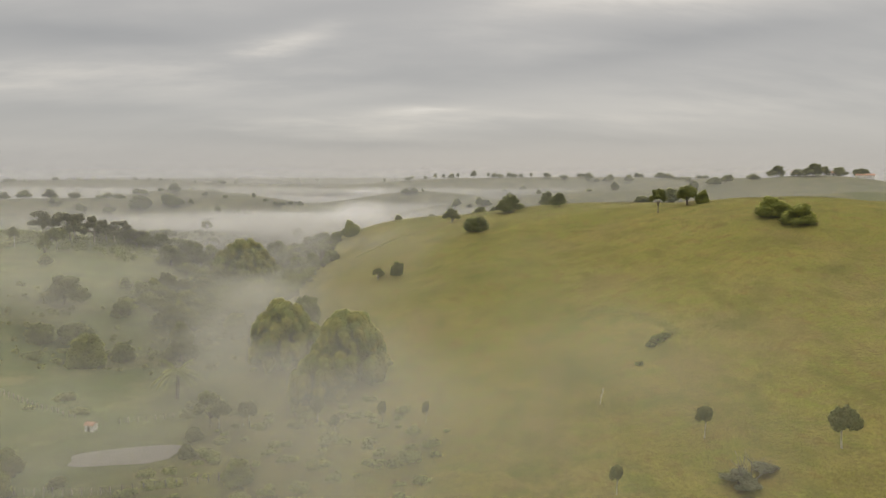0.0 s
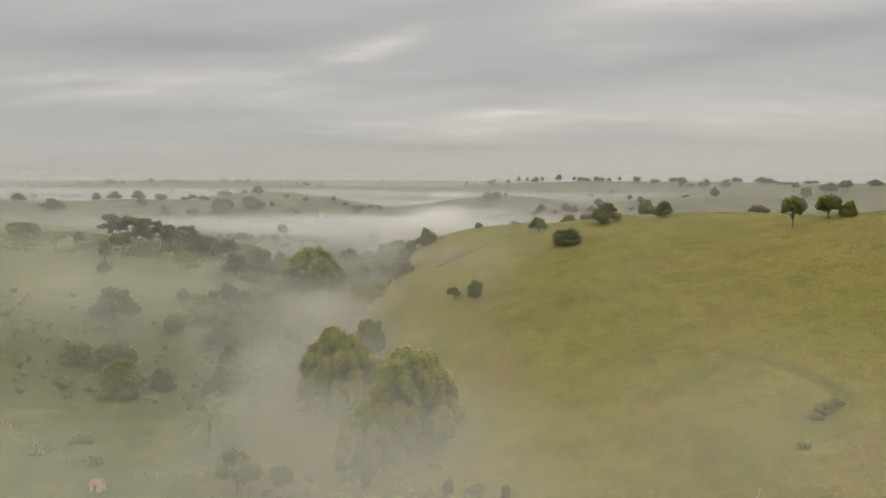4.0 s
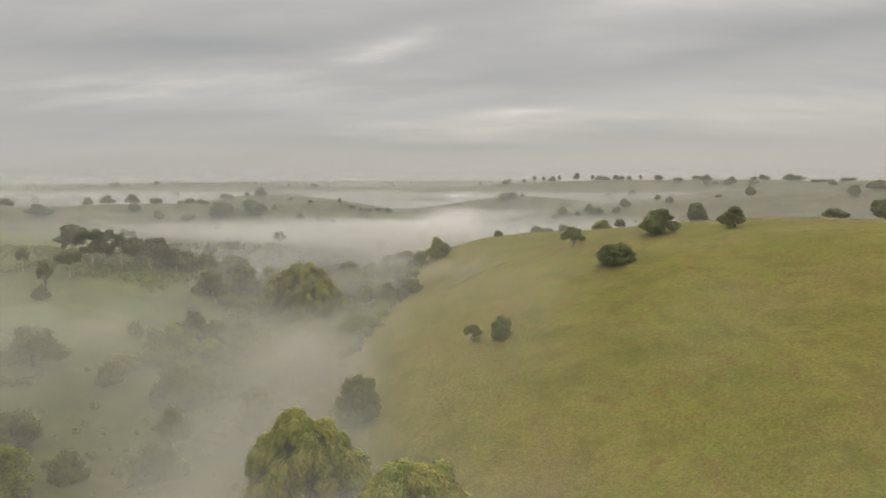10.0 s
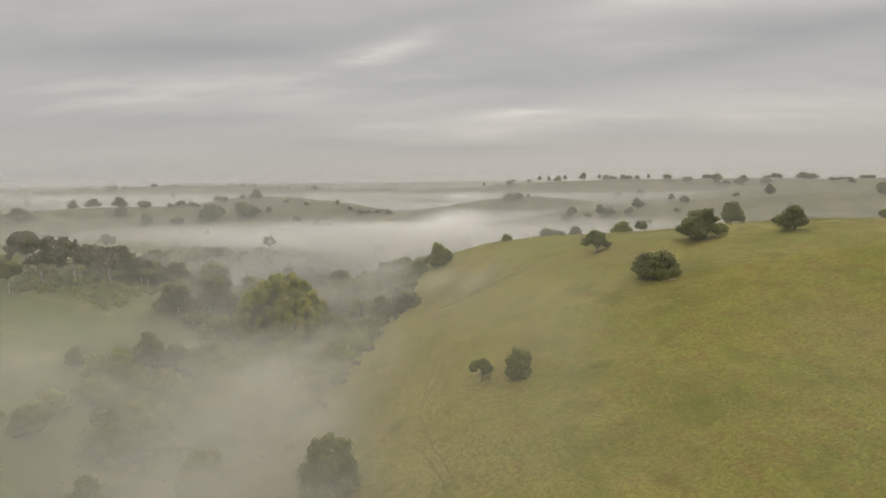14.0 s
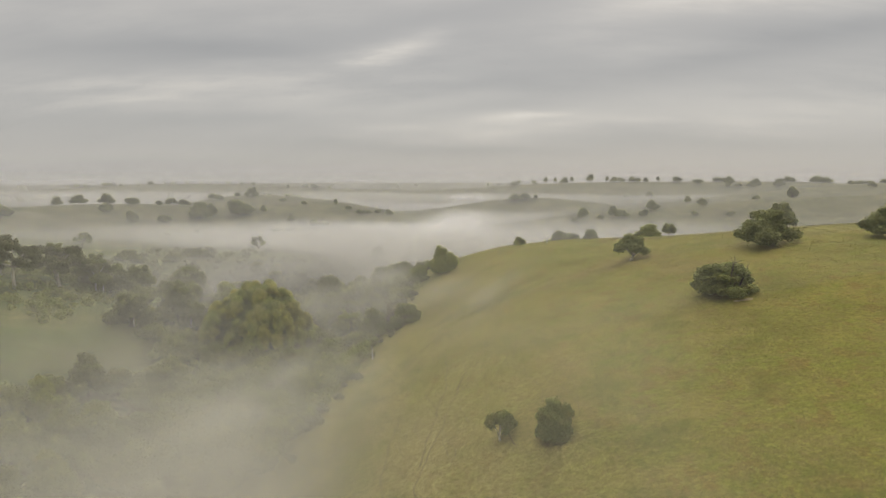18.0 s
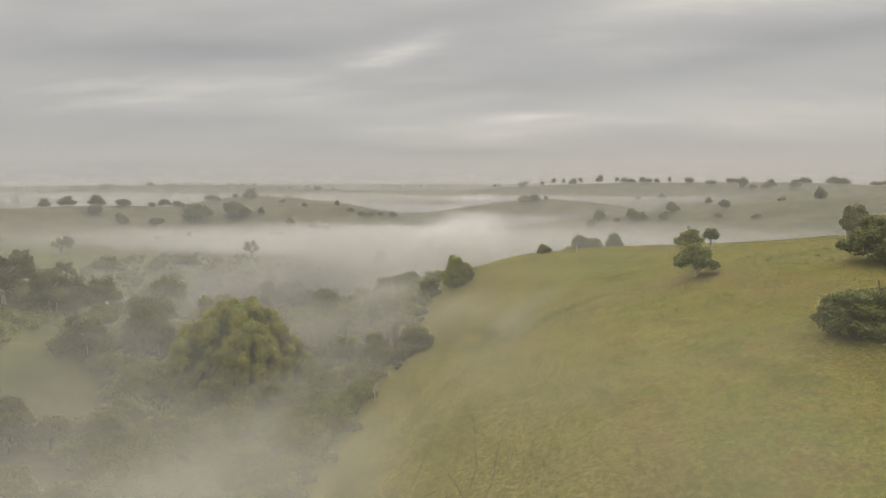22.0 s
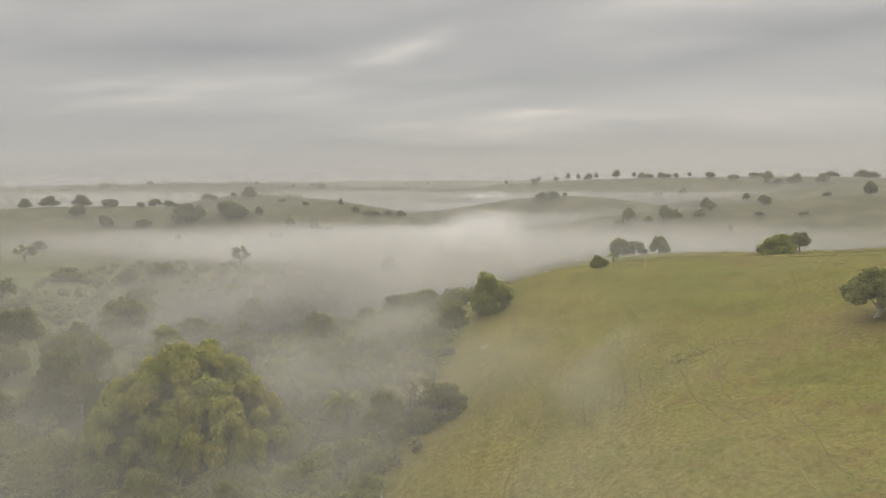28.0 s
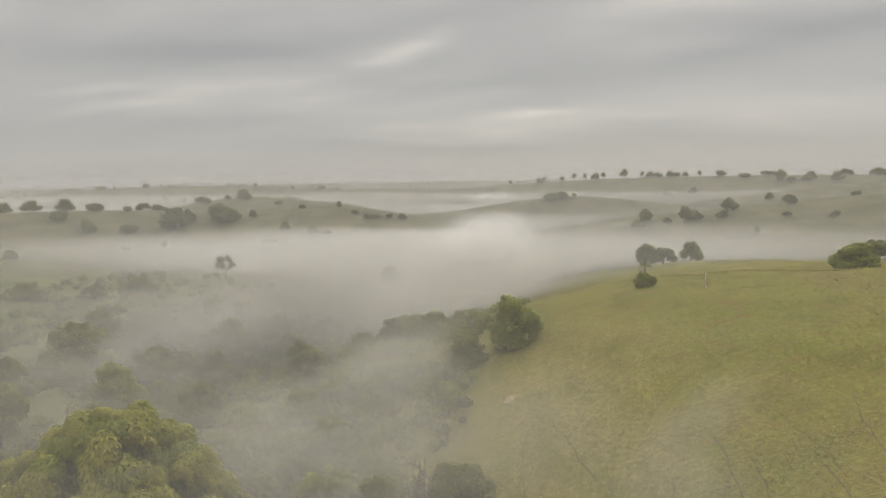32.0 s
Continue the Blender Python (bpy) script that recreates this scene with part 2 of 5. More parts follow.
def pasture_material(name="pasture_grass", blades=False):
    k = Mat(name)
    wide = k.ramp(k.noise(0.011, 3), 0.38, 0.62)
    mid = k.ramp(k.noise(0.05, 5), 0.40, 0.64)
    patch = k.ramp(k.noise(0.16, 6, 0.6, stretch=(1, 1.7, 1)), 0.42, 0.66)
    tuft = k.noise(1.7, 6, 0.70)
    mottle = k.ramp(k.noise(0.6, 5, 0.7), 0.40, 0.66)
    fine = k.noise(4.0, 4, 0.7)
    green, olive, straw, earth = (0.126, 0.130, 0.023), (0.174, 0.149, 0.031), (0.206, 0.167, 0.043), (0.158, 0.119, 0.043)
    c = k.mix(wide, green, olive)
    c = k.mix(k.math("MULTIPLY", mid, 0.75), c, straw)
    c = k.mix(k.math("MULTIPLY", patch, 0.7), c, (0.134, 0.150, 0.022))
    c = k.mix(k.ramp(k.noise(0.24, 6, 0.66, stretch=(1.3, 1, 1)), 0.51, 0.64, 0.0, 0.75), c, (0.150, 0.100, 0.028))
    dry = k.ramp(k.noise(0.028, 4, 0.6, stretch=(1.6, 1, 1)), 0.50, 0.70)
    c = k.mix(k.math("MULTIPLY", dry, 0.85), c, earth)
    c = k.mix(k.ramp(k.noise(0.042, 5, 0.62, stretch=(1, 1.5, 1)), 0.50, 0.64, 0.0, 0.48), c, (0.098, 0.100, 0.017))
    c = k.mix(k.math("MULTIPLY", mottle, 0.5), c, earth)
    c = k.mix(k.ramp(fine, 0.46, 0.68, 0.0, 0.68), c, (0.082, 0.078, 0.018))
    c = k.mix(k.ramp(tuft, 0.30, 0.56, 0.42, 0.0), c, (0.066, 0.070, 0.014))
    c = k.mix(k.ramp(tuft, 0.48, 0.74, 0.0, 0.42), c, (0.225, 0.202, 0.040))
    c = k.mix(k.ramp(k.noise(2.6, 4, 0.6), 0.54, 0.70, 0.0, 0.5), c, (0.240, 0.225, 0.036))
    c = k.mix(k.ramp(k.noise(0.09, 5, 0.65, stretch=(1.4, 1, 1)), 0.50, 0.66, 0.0, 0.45), c, (0.088, 0.090, 0.018))
    # the damp valley, the west side and the land beyond are greyer and greener
    sep = k.n("ShaderNodeSeparateXYZ")
    k.link(k.pos.outputs["Position"], sep.inputs[0])
    west = k.math("MAXIMUM", k.ramp(sep.outputs[0], 0.0, -60.0), k.ramp(sep.outputs[1], 430.0, 560.0))
    damp = k.mix(mid, (0.088, 0.110, 0.042), (0.150, 0.148, 0.066))
    damp = k.mix(k.math("MULTIPLY", patch, 0.4), damp, (0.075, 0.085, 0.035))
    damp = k.mix(k.ramp(k.noise(0.3, 5, 0.65), 0.46, 0.62, 0.0, 0.55), damp, (0.066, 0.082, 0.026))
    damp = k.mix(k.ramp(tuft, 0.28, 0.60, 0.45, 0.0), damp, (0.055, 0.062, 0.024))
    away = k.ramp(sep.outputs[1], 470.0, 620.0)
    damp = k.mix(away, damp, k.mix(mid, (0.078, 0.080, 0.046), (0.115, 0.108, 0.066)))
    c = k.mix(k.math("MULTIPLY", west, 0.9), c, damp)
    flank = k.math("MULTIPLY", k.math("MULTIPLY", k.ramp(sep.outputs[0], 18.0, -12.0), k.ramp(sep.outputs[0], -52.0, -36.0)), k.math("MULTIPLY", k.ramp(sep.outputs[1], 165.0, 215.0), k.ramp(sep.outputs[1], 400.0, 335.0)))
    flank = k.math("MULTIPLY", flank, k.ramp(k.noise(0.12, 5, 0.65, stretch=(1.6, 0.6, 1)), 0.30, 0.62, 0.2, 0.72))
    c = k.mix(flank, c, k.mix(k.ramp(tuft, 0.35, 0.65), (0.140, 0.118, 0.036), (0.240, 0.204, 0.075)))
    # leaf litter and undergrowth on the wooded valley floor
    wood = k.math("MULTIPLY", k.math("MULTIPLY", k.ramp(sep.outputs[0], -34.0, -46.0), k.ramp(sep.outputs[0], -108.0, -86.0)), k.math("MULTIPLY", k.ramp(sep.outputs[1], 232.0, 262.0), k.ramp(sep.outputs[1], 470.0, 410.0)))
    wood = k.math("MULTIPLY", wood, k.ramp(k.noise(0.06, 4), 0.35, 0.55, 0.4, 1.0))
    c = k.mix(wood, c, k.mix(mottle, (0.080, 0.086, 0.038), (0.130, 0.125, 0.060)))
    if blades:
        c = k.mix(k.ramp(k.pos.outputs["Random Per Island"], 0.5, 1.0, 0.0, 0.45), c, (0.235, 0.212, 0.042))
        c = k.mix(k.ramp(k.pos.outputs["Random Per Island"], 0.5, 0.0, 0.0, 0.4), c, (0.090, 0.092, 0.017))
        p = k.bsdf(c, 0.9, None, 0, 0.1)
        tr = k.n("ShaderNodeBsdfTranslucent")
        k.link(c, tr.inputs[0])
        m = k.n("ShaderNodeMixShader")
        m.inputs[0].default_value = 0.12
        k.link(p.outputs[0], m.inputs[1])
        k.link(tr.outputs[0], m.inputs[2])
        return k.finish(m)
    bump = k.math("ADD", k.math("MULTIPLY", tuft, 1.0), k.math("MULTIPLY", fine, 0.3))
    return k.finish(k.bsdf(c, 0.95, bump, 0.10, 0.1))


def leaf_material(name, dark, light, yellow, through=0.25):
    k = Mat(name)
    ob = k.n("ShaderNodeObjectInfo")
    c = k.mix(k.pos.outputs["Random Per Island"], dark, light)
    c = k.mix(k.ramp(k.noise(0.9, 3), 0.45, 0.75, 0, 0.6), c, yellow)
    if name == "leaf_bamboo":
        c = k.mix(k.ramp(ob.outputs["Random"], 0.3, 1.0, 0.0, 0.5), c, (0.200, 0.265, 0.060))
    elif name != "weed_leaf":
        c = k.mix(k.math("MULTIPLY", ob.outputs["Random"], 0.35), c, tuple(0.65 * v for v in light))
    p = k.bsdf(c, 0.65, None, 0, 0.25)
    t = k.n("ShaderNodeBsdfTranslucent")
    k.link(c, t.inputs[0])
    m = k.n("ShaderNodeMixShader")
    m.inputs[0].default_value = through
    k.link(p.outputs[0], m.inputs[1])
    k.link(t.outputs[0], m.inputs[2])
    return k.finish(m)


def bark_material(name, a, b):
    k = Mat(name)
    c = k.mix(k.ramp(k.noise(2.5, 5, 0.6, stretch=(1, 1, 0.3)), 0.35, 0.65), a, b)
    return k.finish(k.bsdf(c, 0.9, k.noise(9, 4), 0.04, 0.1))


def plain_material(name, a, b, scale=3.0, rough=0.85, depth=0.01):
    k = Mat(name)
    c = k.mix(k.ramp(k.noise(scale, 5, 0.6), 0.3, 0.7), a, b)
    c = k.mix(k.ramp(k.noise(scale * 0.2, 3), 0.5, 0.8, 0, 0.4), c, tuple(0.6 * v for v in a))
    return k.finish(k.bsdf(c, rough, k.noise(scale * 6, 3), depth))


def water_material():
    k = Mat("pond_water")
    p = k.bsdf((0.25, 0.235, 0.215), 0.06, k.noise(1.2, 3), 0.02, 0.5)
    return k.finish(p)


def mist_shader(k, alpha, color, through):
    """Droplets: scatter light both ways and let the rest through."""
    d = k.n("ShaderNodeBsdfDiffuse")
    t = k.n("ShaderNodeBsdfTranslucent")
    for s in (d, t):
        if isinstance(color, tuple):
            s.inputs[0].default_value = (*color, 1)
        else:
            k.link(color, s.inputs[0])
    both = k.n("ShaderNodeMixShader")
    both.inputs[0].default_value = through
    k.link(d.outputs[0], both.inputs[1])
    k.link(t.outputs[0], both.inputs[2])
    clear = k.n("ShaderNodeBsdfTransparent")
    m = k.n("ShaderNodeMixShader")
    k.link(alpha, m.inputs[0])
    k.link(clear.outputs[0], m.inputs[1])
    k.link(both.outputs[0], m.inputs[2])
    return k.finish(m)


def fog_material(name, near, far, cut, soft, high, beyond=False):
    """One level of the valley fog: torn into wisps near by, closed further up the valley, thin where it meets the ground."""
    k = Mat(name)
    sep = k.n("ShaderNodeSeparateXYZ")
    k.link(k.pos.outputs["Position"], sep.inputs[0])
    wisps = k.noise(0.016, 5, 0.55, stretch=(1.0, 0.7, 2.0))
    veil = k.ramp(wisps, cut, cut + soft)
    closed = k.ramp(sep.outputs[1], 330.0, 520.0, 0.0, 0.75)
    veil = k.math("MAXIMUM", veil, closed)
    along = k.ramp(sep.outputs[1], 220.0, 450.0, near, far)
    # thickest along the foot of the slope, thin at the valley's near end and over its west side
    foot = k.math("ABSOLUTE", k.math("ADD", sep.outputs[0], 32.0))
    along = k.math("MULTIPLY", along, k.math("MAXIMUM", k.ramp(foot, 8.0, 40.0, 2.6, 0.8), k.ramp(sep.outputs[1], 380.0, 480.0)))
    along = k.math("MULTIPLY", along, k.math("MULTIPLY", k.ramp(sep.outputs[1], 140.0, 215.0, 0.55, 1.15), k.ramp(sep.outputs[1], 1350.0, 1850.0, 1.0, 0.12)))
    along = k.math("MULTIPLY", along, k.math("MAXIMUM", k.math("MULTIPLY", k.ramp(sep.outputs[0], -40.0, -60.0, 1.0, 0.62), k.ramp(sep.outputs[0], -88.0, -122.0, 1.0, 0.35)), k.ramp(sep.outputs[1], 290.0, 350.0)))
    if high:
        # the fog lies lower in front of the western hill
        along = k.math("MULTIPLY", along, k.math("MAXIMUM", k.ramp(sep.outputs[1], 850.0, 930.0), k.math("MULTIPLY", k.math("MAXIMUM", k.math("MULTIPLY", k.ramp(sep.outputs[0], -210.0, -90.0), k.math("MAXIMUM", k.ramp(sep.outputs[1], 690.0, 620.0), k.ramp(sep.outputs[0], -75.0, -15.0))), k.math("MULTIPLY", k.math("MULTIPLY", k.ramp(sep.outputs[1], 360.0, 430.0), k.ramp(sep.outputs[1], 640.0, 540.0)), k.ramp(sep.outputs[0], -330.0, -230.0, 0.0, 0.6))), k.ramp(sep.outputs[1], 160.0, 260.0))))
    if beyond:
        # the topmost sheets lie only between the far hills
        along = k.math("MULTIPLY", along, k.math("MULTIPLY", k.ramp(sep.outputs[1], 880.0, 970.0), k.ramp(sep.outputs[1], 1420.0, 1220.0)))
    depth = k.n("ShaderNodeAttribute", attribute_name="clearance")
    shore = k.ramp(depth.outputs["Fac"], 0.0, 5.0, 0.0, 1.0)
    # dimmer near, brighter far: the fog's brightness with distance is put into its colour
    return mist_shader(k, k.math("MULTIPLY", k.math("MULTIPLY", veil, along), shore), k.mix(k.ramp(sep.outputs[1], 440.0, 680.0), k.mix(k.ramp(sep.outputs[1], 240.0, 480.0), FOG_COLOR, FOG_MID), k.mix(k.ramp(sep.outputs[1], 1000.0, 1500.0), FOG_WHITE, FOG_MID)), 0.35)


def veil_material():
    """A thin mist that hangs over the slopes and thins out towards the crest."""
    k = Mat("slope_mist")
    sep = k.n("ShaderNodeSeparateXYZ")
    k.link(k.pos.outputs["Position"], sep.inputs[0])
    wisps = k.ramp(k.noise(0.022, 6, 0.62, stretch=(1.0, 0.6, 1.0)), 0.40, 0.66, 0.3, 1.35)
    high = k.math("MAXIMUM", k.ramp(sep.outputs[2], 40.0, 62.0, 0.054, 0.006), k.ramp(sep.outputs[0], -55.0, -105.0, 0.0, 0.030))
    edge = k.n("ShaderNodeAttribute", attribute_name="clearance")
    a = k.math("MULTIPLY", k.math("MULTIPLY", wisps, high), edge.outputs["Fac"])
    a = k.math("MULTIPLY", a, k.math("MULTIPLY", k.math("MAXIMUM", k.ramp(sep.outputs[0], -8.0, 26.0, 1.0, 0.28), k.ramp(sep.outputs[1], 112.0, 145.0, 0.55, 0.0)), k.math("MAXIMUM", k.ramp(sep.outputs[1], 112.0, 152.0, 1.5, 0.5), k.ramp(sep.outputs[1], 150.0, 200.0, 0.55, 1.5))))
    a = k.math("MULTIPLY", a, k.ramp(sep.outputs[0], -50.0, -90.0, 1.0, 1.4))
    a = k.math("MULTIPLY", a, k.math("MAXIMUM", k.ramp(sep.outputs[1], 228.0, 285.0, 1.0, 0.13), k.ramp(sep.outputs[0], -12.0, -40.0, 0.0, 0.62)))
    # the mist's brightness is painted in too: its colour lightens up the valley
    return mist_shader(k, a, k.mix(k.ramp(sep.outputs[1], 170.0, 300.0), FOG_COLOR, FOG_MID), 0.35)


def haze_material(name, strength, low, high):
    k = Mat(name)
    sep = k.n("ShaderNodeSeparateXYZ")
    k.link(k.pos.outputs["Position"], sep.inputs[0])
    a = k.ramp(sep.outputs[2], low, high, strength, 0.0)
    a = k.math("MULTIPLY", a, k.ramp(k.noise(0.004, 3), 0.25, 0.7, 0.75, 1.15))
    return mist_shader(k, a, HAZE_COLOR, 0.5)


# greyer near, whiter far: painted brightness of the same fog
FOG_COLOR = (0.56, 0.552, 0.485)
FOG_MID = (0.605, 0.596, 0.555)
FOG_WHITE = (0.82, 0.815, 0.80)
HAZE_COLOR = (0.665, 0.668, 0.672)
PASTURE = pasture_material()
PASTURE_BLADES = pasture_material("pasture_blades", True)
LEAF_DARK = leaf_material("leaf_dark", (0.152, 0.171, 0.065), (0.278, 0.291, 0.106), (0.346, 0.319, 0.119), 0.48)
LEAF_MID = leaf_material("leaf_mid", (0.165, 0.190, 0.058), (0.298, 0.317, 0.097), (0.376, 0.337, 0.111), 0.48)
LEAF_LIGHT = leaf_material("leaf_light", (0.215, 0.244, 0.055), (0.377, 0.397, 0.091), (0.455, 0.403, 0.104), 0.45)
LEAF_GREY = leaf_material("leaf_grey", (0.161, 0.168, 0.092), (0.276, 0.274, 0.149), (0.299, 0.267, 0.155), 0.45)
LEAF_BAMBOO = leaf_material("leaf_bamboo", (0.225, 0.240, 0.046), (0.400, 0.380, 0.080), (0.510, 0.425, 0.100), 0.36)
WEED = leaf_material("weed_leaf", (0.135, 0.145, 0.026), (0.225, 0.225, 0.042), (0.260, 0.230, 0.055), 0.3)
BARK = bark_material("bark_grey_brown", (0.085, 0.068, 0.050), (0.17, 0.145, 0.115))
BARK_PALE = bark_material("bark_pale", (0.38, 0.35, 0.29), (0.56, 0.53, 0.46))
BARK_DRY = bark_material("bark_dry", (0.17, 0.15, 0.12), (0.27, 0.25, 0.20))
CULM = bark_material("bamboo_culm", (0.16, 0.17, 0.05), (0.30, 0.27, 0.09))
SOIL = plain_material("bare_soil", (0.20, 0.160, 0.085), (0.265, 0.210, 0.120), 0.8)
TRACK = plain_material("trodden_track", (0.088, 0.073, 0.026), (0.120, 0.098, 0.035), 0.9)
STRAW = plain_material("straw_track", (0.17, 0.142, 0.048), (0.215, 0.178, 0.062), 0.9)
TILE = plain_material("roof_tile", (0.36, 0.19, 0.12), (0.46, 0.28, 0.19), 2.0)
LIMEWASH = plain_material("limewash_wall", (0.62, 0.60, 0.55), (0.78, 0.76, 0.72), 1.5)
POST = plain_material("weathered_post", (0.24, 0.215, 0.175), (0.38, 0.35, 0.30), 4.0)
DOOR = plain_material("painted_door", (0.12, 0.10, 0.08), (0.18, 0.15, 0.12), 4.0)
WATER = water_material()
WIRE = plain_material("fence_wire", (0.30, 0.29, 0.27), (0.40, 0.39, 0.37), 6.0, 0.5)


# ---- the lie of the land ----
# broad hills: centre, half widths, height
HILLS = [
    (-352, 714, 112, 98, 21),
    (-285, 935, 120, 110, 30),
    (-240, 765, 110, 60, 12),
    (-100, 900, 130, 80, 2),
    (190, 745, 150, 90, 23),
    (60, 700, 70, 60, 10),
    (35, 880, 125, 45, 27),
    (250, 660, 110, 110, 8),
    (440, 650, 150, 170, 46),
    (330, 1000, 260, 100, 18),
    (600, 1000, 300, 250, 40),
    (150, 1330, 420, 110, 42),
    (620, 1380, 300, 160, 26),
    (-600, 1550, 520, 110, 37),
    (-850, 1000, 220, 250, 18),
    (0, 2400, 2500, 500, 40),
    (-420, 430, 150, 150, 20),
    (-545, 714, 120, 95, 23.5),
    (350, 230, 150, 230, 36),
    (-370, 250, 140, 230, 18),
    (-215, 872, 50, 58, 8.0),
    (-165, 838, 48, 58, 13.3),
    (-112, 790, 50, 55, 14.8),
]
# the near hillside and the valley: swells on a 60 m net
NET_X, NET_Y, NET_STEP, NET_WIDTH = -240.0, 30.0, 60.0, 52.0
SWELLS = [
    [1.9, 1.3, 0.1, 0.5, 3.8, 1.8, 4.6, 7.0, 7.4],
    [4.1, 3.6, 2.1, 0.1, 2.7, 6.5, 6.7, 9.1, 6.9],
    [6.7, 5.7, 4.5, 0.6, -0.7, 10.5, 15.3, 12.0, 7.4],
    [8.4, 7.2, 8.0, -6.2, 10.4, 9.8, 22.2, 14.2, 8.9],
    [6.1, 3.5, 9.0, -5.1, 10.7, 18.1, 15.3, 12.4, 9.0],
    [5.6, 11.3, 10.8, -3.1, 9.1, 16.4, 15.9, 12.1, 7.8],
    [4.4, 7.6, -2.2, 3.6, 15.9, 10.4, 15.7, 9.2, 6.8],
    [2.4, 3.2, -2.0, -5.0, 5.4, 9.7, 10.4, 6.7, 6.8],
    [1.9, 4.5, 6.9, -3.9, 6.8, 9.1, 3.4, 3.9, 6.2],
    [2.8, -1.8, 0.3, -4.2, -2.8, 0.6, 2.5, 4.0, 5.6],
]


def ground_z(x, y):
    """The height of the ground, for numbers or arrays."""
    x, y = np.asarray(x, float), np.asarray(y, float)
    z = 16 + 0 * x
    for cx, cy, sx, sy, h in HILLS:
        z = z + h * np.exp(-(((x - cx) / sx) ** 2) - ((y - cy) / sy) ** 2)
    for i, row in enumerate(SWELLS):
        gy = np.exp(-(((y - NET_Y - NET_STEP * i) / NET_WIDTH) ** 2))
        for j, h in enumerate(row):
            z = z + h * gy * np.exp(-(((x - NET_X - NET_STEP * j) / NET_WIDTH) ** 2))
    # small hummocks and terracettes
    z = z + 0.22 * np.sin(x * 0.21 + 1.3 * np.sin(y * 0.09)) * np.sin(y * 0.17 + 0.6 * np.sin(x * 0.13))
    # the pond lies in a shallow dug basin
    px, py = (x + 47.6) / 10.0, (y - 121.6 - 0.12 * (x + 47.6)) / 5.2
    inside = 1 / (1 + np.exp(np.minimum(5 * (np.abs(px) ** 3.2 + np.abs(py) ** 3.2 - 1.0), 60)))
    return z * (1 - inside) + 16.4 * inside


def spaced(a, b, fine_a, fine_b, fine, grow):
    """Grid lines from a to b: even between fine_a and fine_b, wider and wider outside."""
    mid = list(np.arange(fine_a, fine_b + 0.1, fine))
    lo, s = [fine_a], fine
    while lo[-1] > a:
        s *= grow
        lo.append(lo[-1] - s)
    hi, s = [fine_b], fine
    while hi[-1] < b:
        s *= grow
        hi.append(hi[-1] + s)
    return np.array(lo[:0:-1] + mid + hi[1:])


def grid_mesh(name, xs, ys, z):
    gx, gy = np.meshgrid(xs, ys)
    co = np.stack([gx, gy, z(gx, gy)], -1).reshape(-1, 3)
    nx, ny = len(xs), len(ys)
    i = (np.arange(ny - 1)[:, None] * nx + np.arange(nx - 1)[None]).ravel()
    faces = np.stack([i, i + 1, i + nx + 1, i + nx], -1)
    return mesh_of(name, co, faces, True)


def mesh_of(name, co, faces, smooth=False):
    """A mesh from arrays of corners and of faces that all have the same number of corners."""
    me = bpy.data.meshes.new(name)
    n, k = faces.shape
    me.vertices.add(len(co))
    me.vertices.foreach_set("co", np.ascontiguousarray(co, np.float32).ravel())
    me.loops.add(n * k)
    me.loops.foreach_set("vertex_index", np.ascontiguousarray(faces, np.int32).ravel())
    me.polygons.add(n)
    me.polygons.foreach_set("loop_start", np.arange(0, n * k, k, dtype=np.int32))
    me.update(calc_edges=True)
    if smooth:
        me.polygons.foreach_set("use_smooth", np.ones(n, bool))
    return me


def put(name, me, mat, parent=None, label=""):
    ob = new(name, me)
    if mat is not None and not me.materials:
        me.materials.append(mat)
    if parent is not None:
        ob.parent = parent
    return tagged(ob, label)


xs = spaced(-4300, 4300, -270, 270, 2.5, 1.07)
ys = spaced(-1500, 4600, 20, 560, 2.5, 1.06)
ground = put("ground", grid_mesh("ground", xs, ys, ground_z), PASTURE)
tagged(ground, "rolling green and straw-coloured cattle pasture", "ground", kind="structure")

# ---- fog ----
fog = tagged(new("valley_fog"), "grey-white morning fog lying in the valley", "fog", kind="stuff")
# level, strength near by, strength up the valley, where the wisps begin, how softly
FOG_LAYERS = [(14.0 + 1.65 * k, 0.054 + 0.0013 * k, 0.30 - 0.012 * k - 0.0005 * k * k, 0.28 + 0.0155 * k, 0.28) for k in range(16)]
FOG_LAYERS += [(40.6, 0.0, 0.12, 0.30, 0.28), (42.4, 0.0, 0.11, 0.32, 0.28), (44.0, 0.0, 0.09, 0.34, 0.28)]
fx, fy = spaced(-2600, 2600, -300, 300, 8, 1.10), spaced(-700, 3200, 0, 640, 8, 1.08)


def clearance(me, values):
    at = me.attributes.new("clearance", "FLOAT", "POINT")
    at.data.foreach_set("value", np.ascontiguousarray(values, np.float32).ravel())
    return me


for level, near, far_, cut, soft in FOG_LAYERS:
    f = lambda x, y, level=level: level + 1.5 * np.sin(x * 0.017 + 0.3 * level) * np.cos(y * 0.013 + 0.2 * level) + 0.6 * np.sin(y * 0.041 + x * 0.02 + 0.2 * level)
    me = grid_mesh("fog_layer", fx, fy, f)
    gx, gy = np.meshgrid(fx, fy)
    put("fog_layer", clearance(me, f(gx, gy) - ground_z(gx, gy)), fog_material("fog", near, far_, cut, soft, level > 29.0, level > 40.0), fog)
vx, vy = np.arange(-300.0, 301.0, 8.0), np.arange(0.0, 481.0, 8.0)
gx, gy = np.meshgrid(vx, vy)
border = np.clip(np.minimum(np.minimum(gx + 300, 300 - gx), np.minimum(gy, 480 - gy)) / 90.0, 0, 1)
VEIL = veil_material()
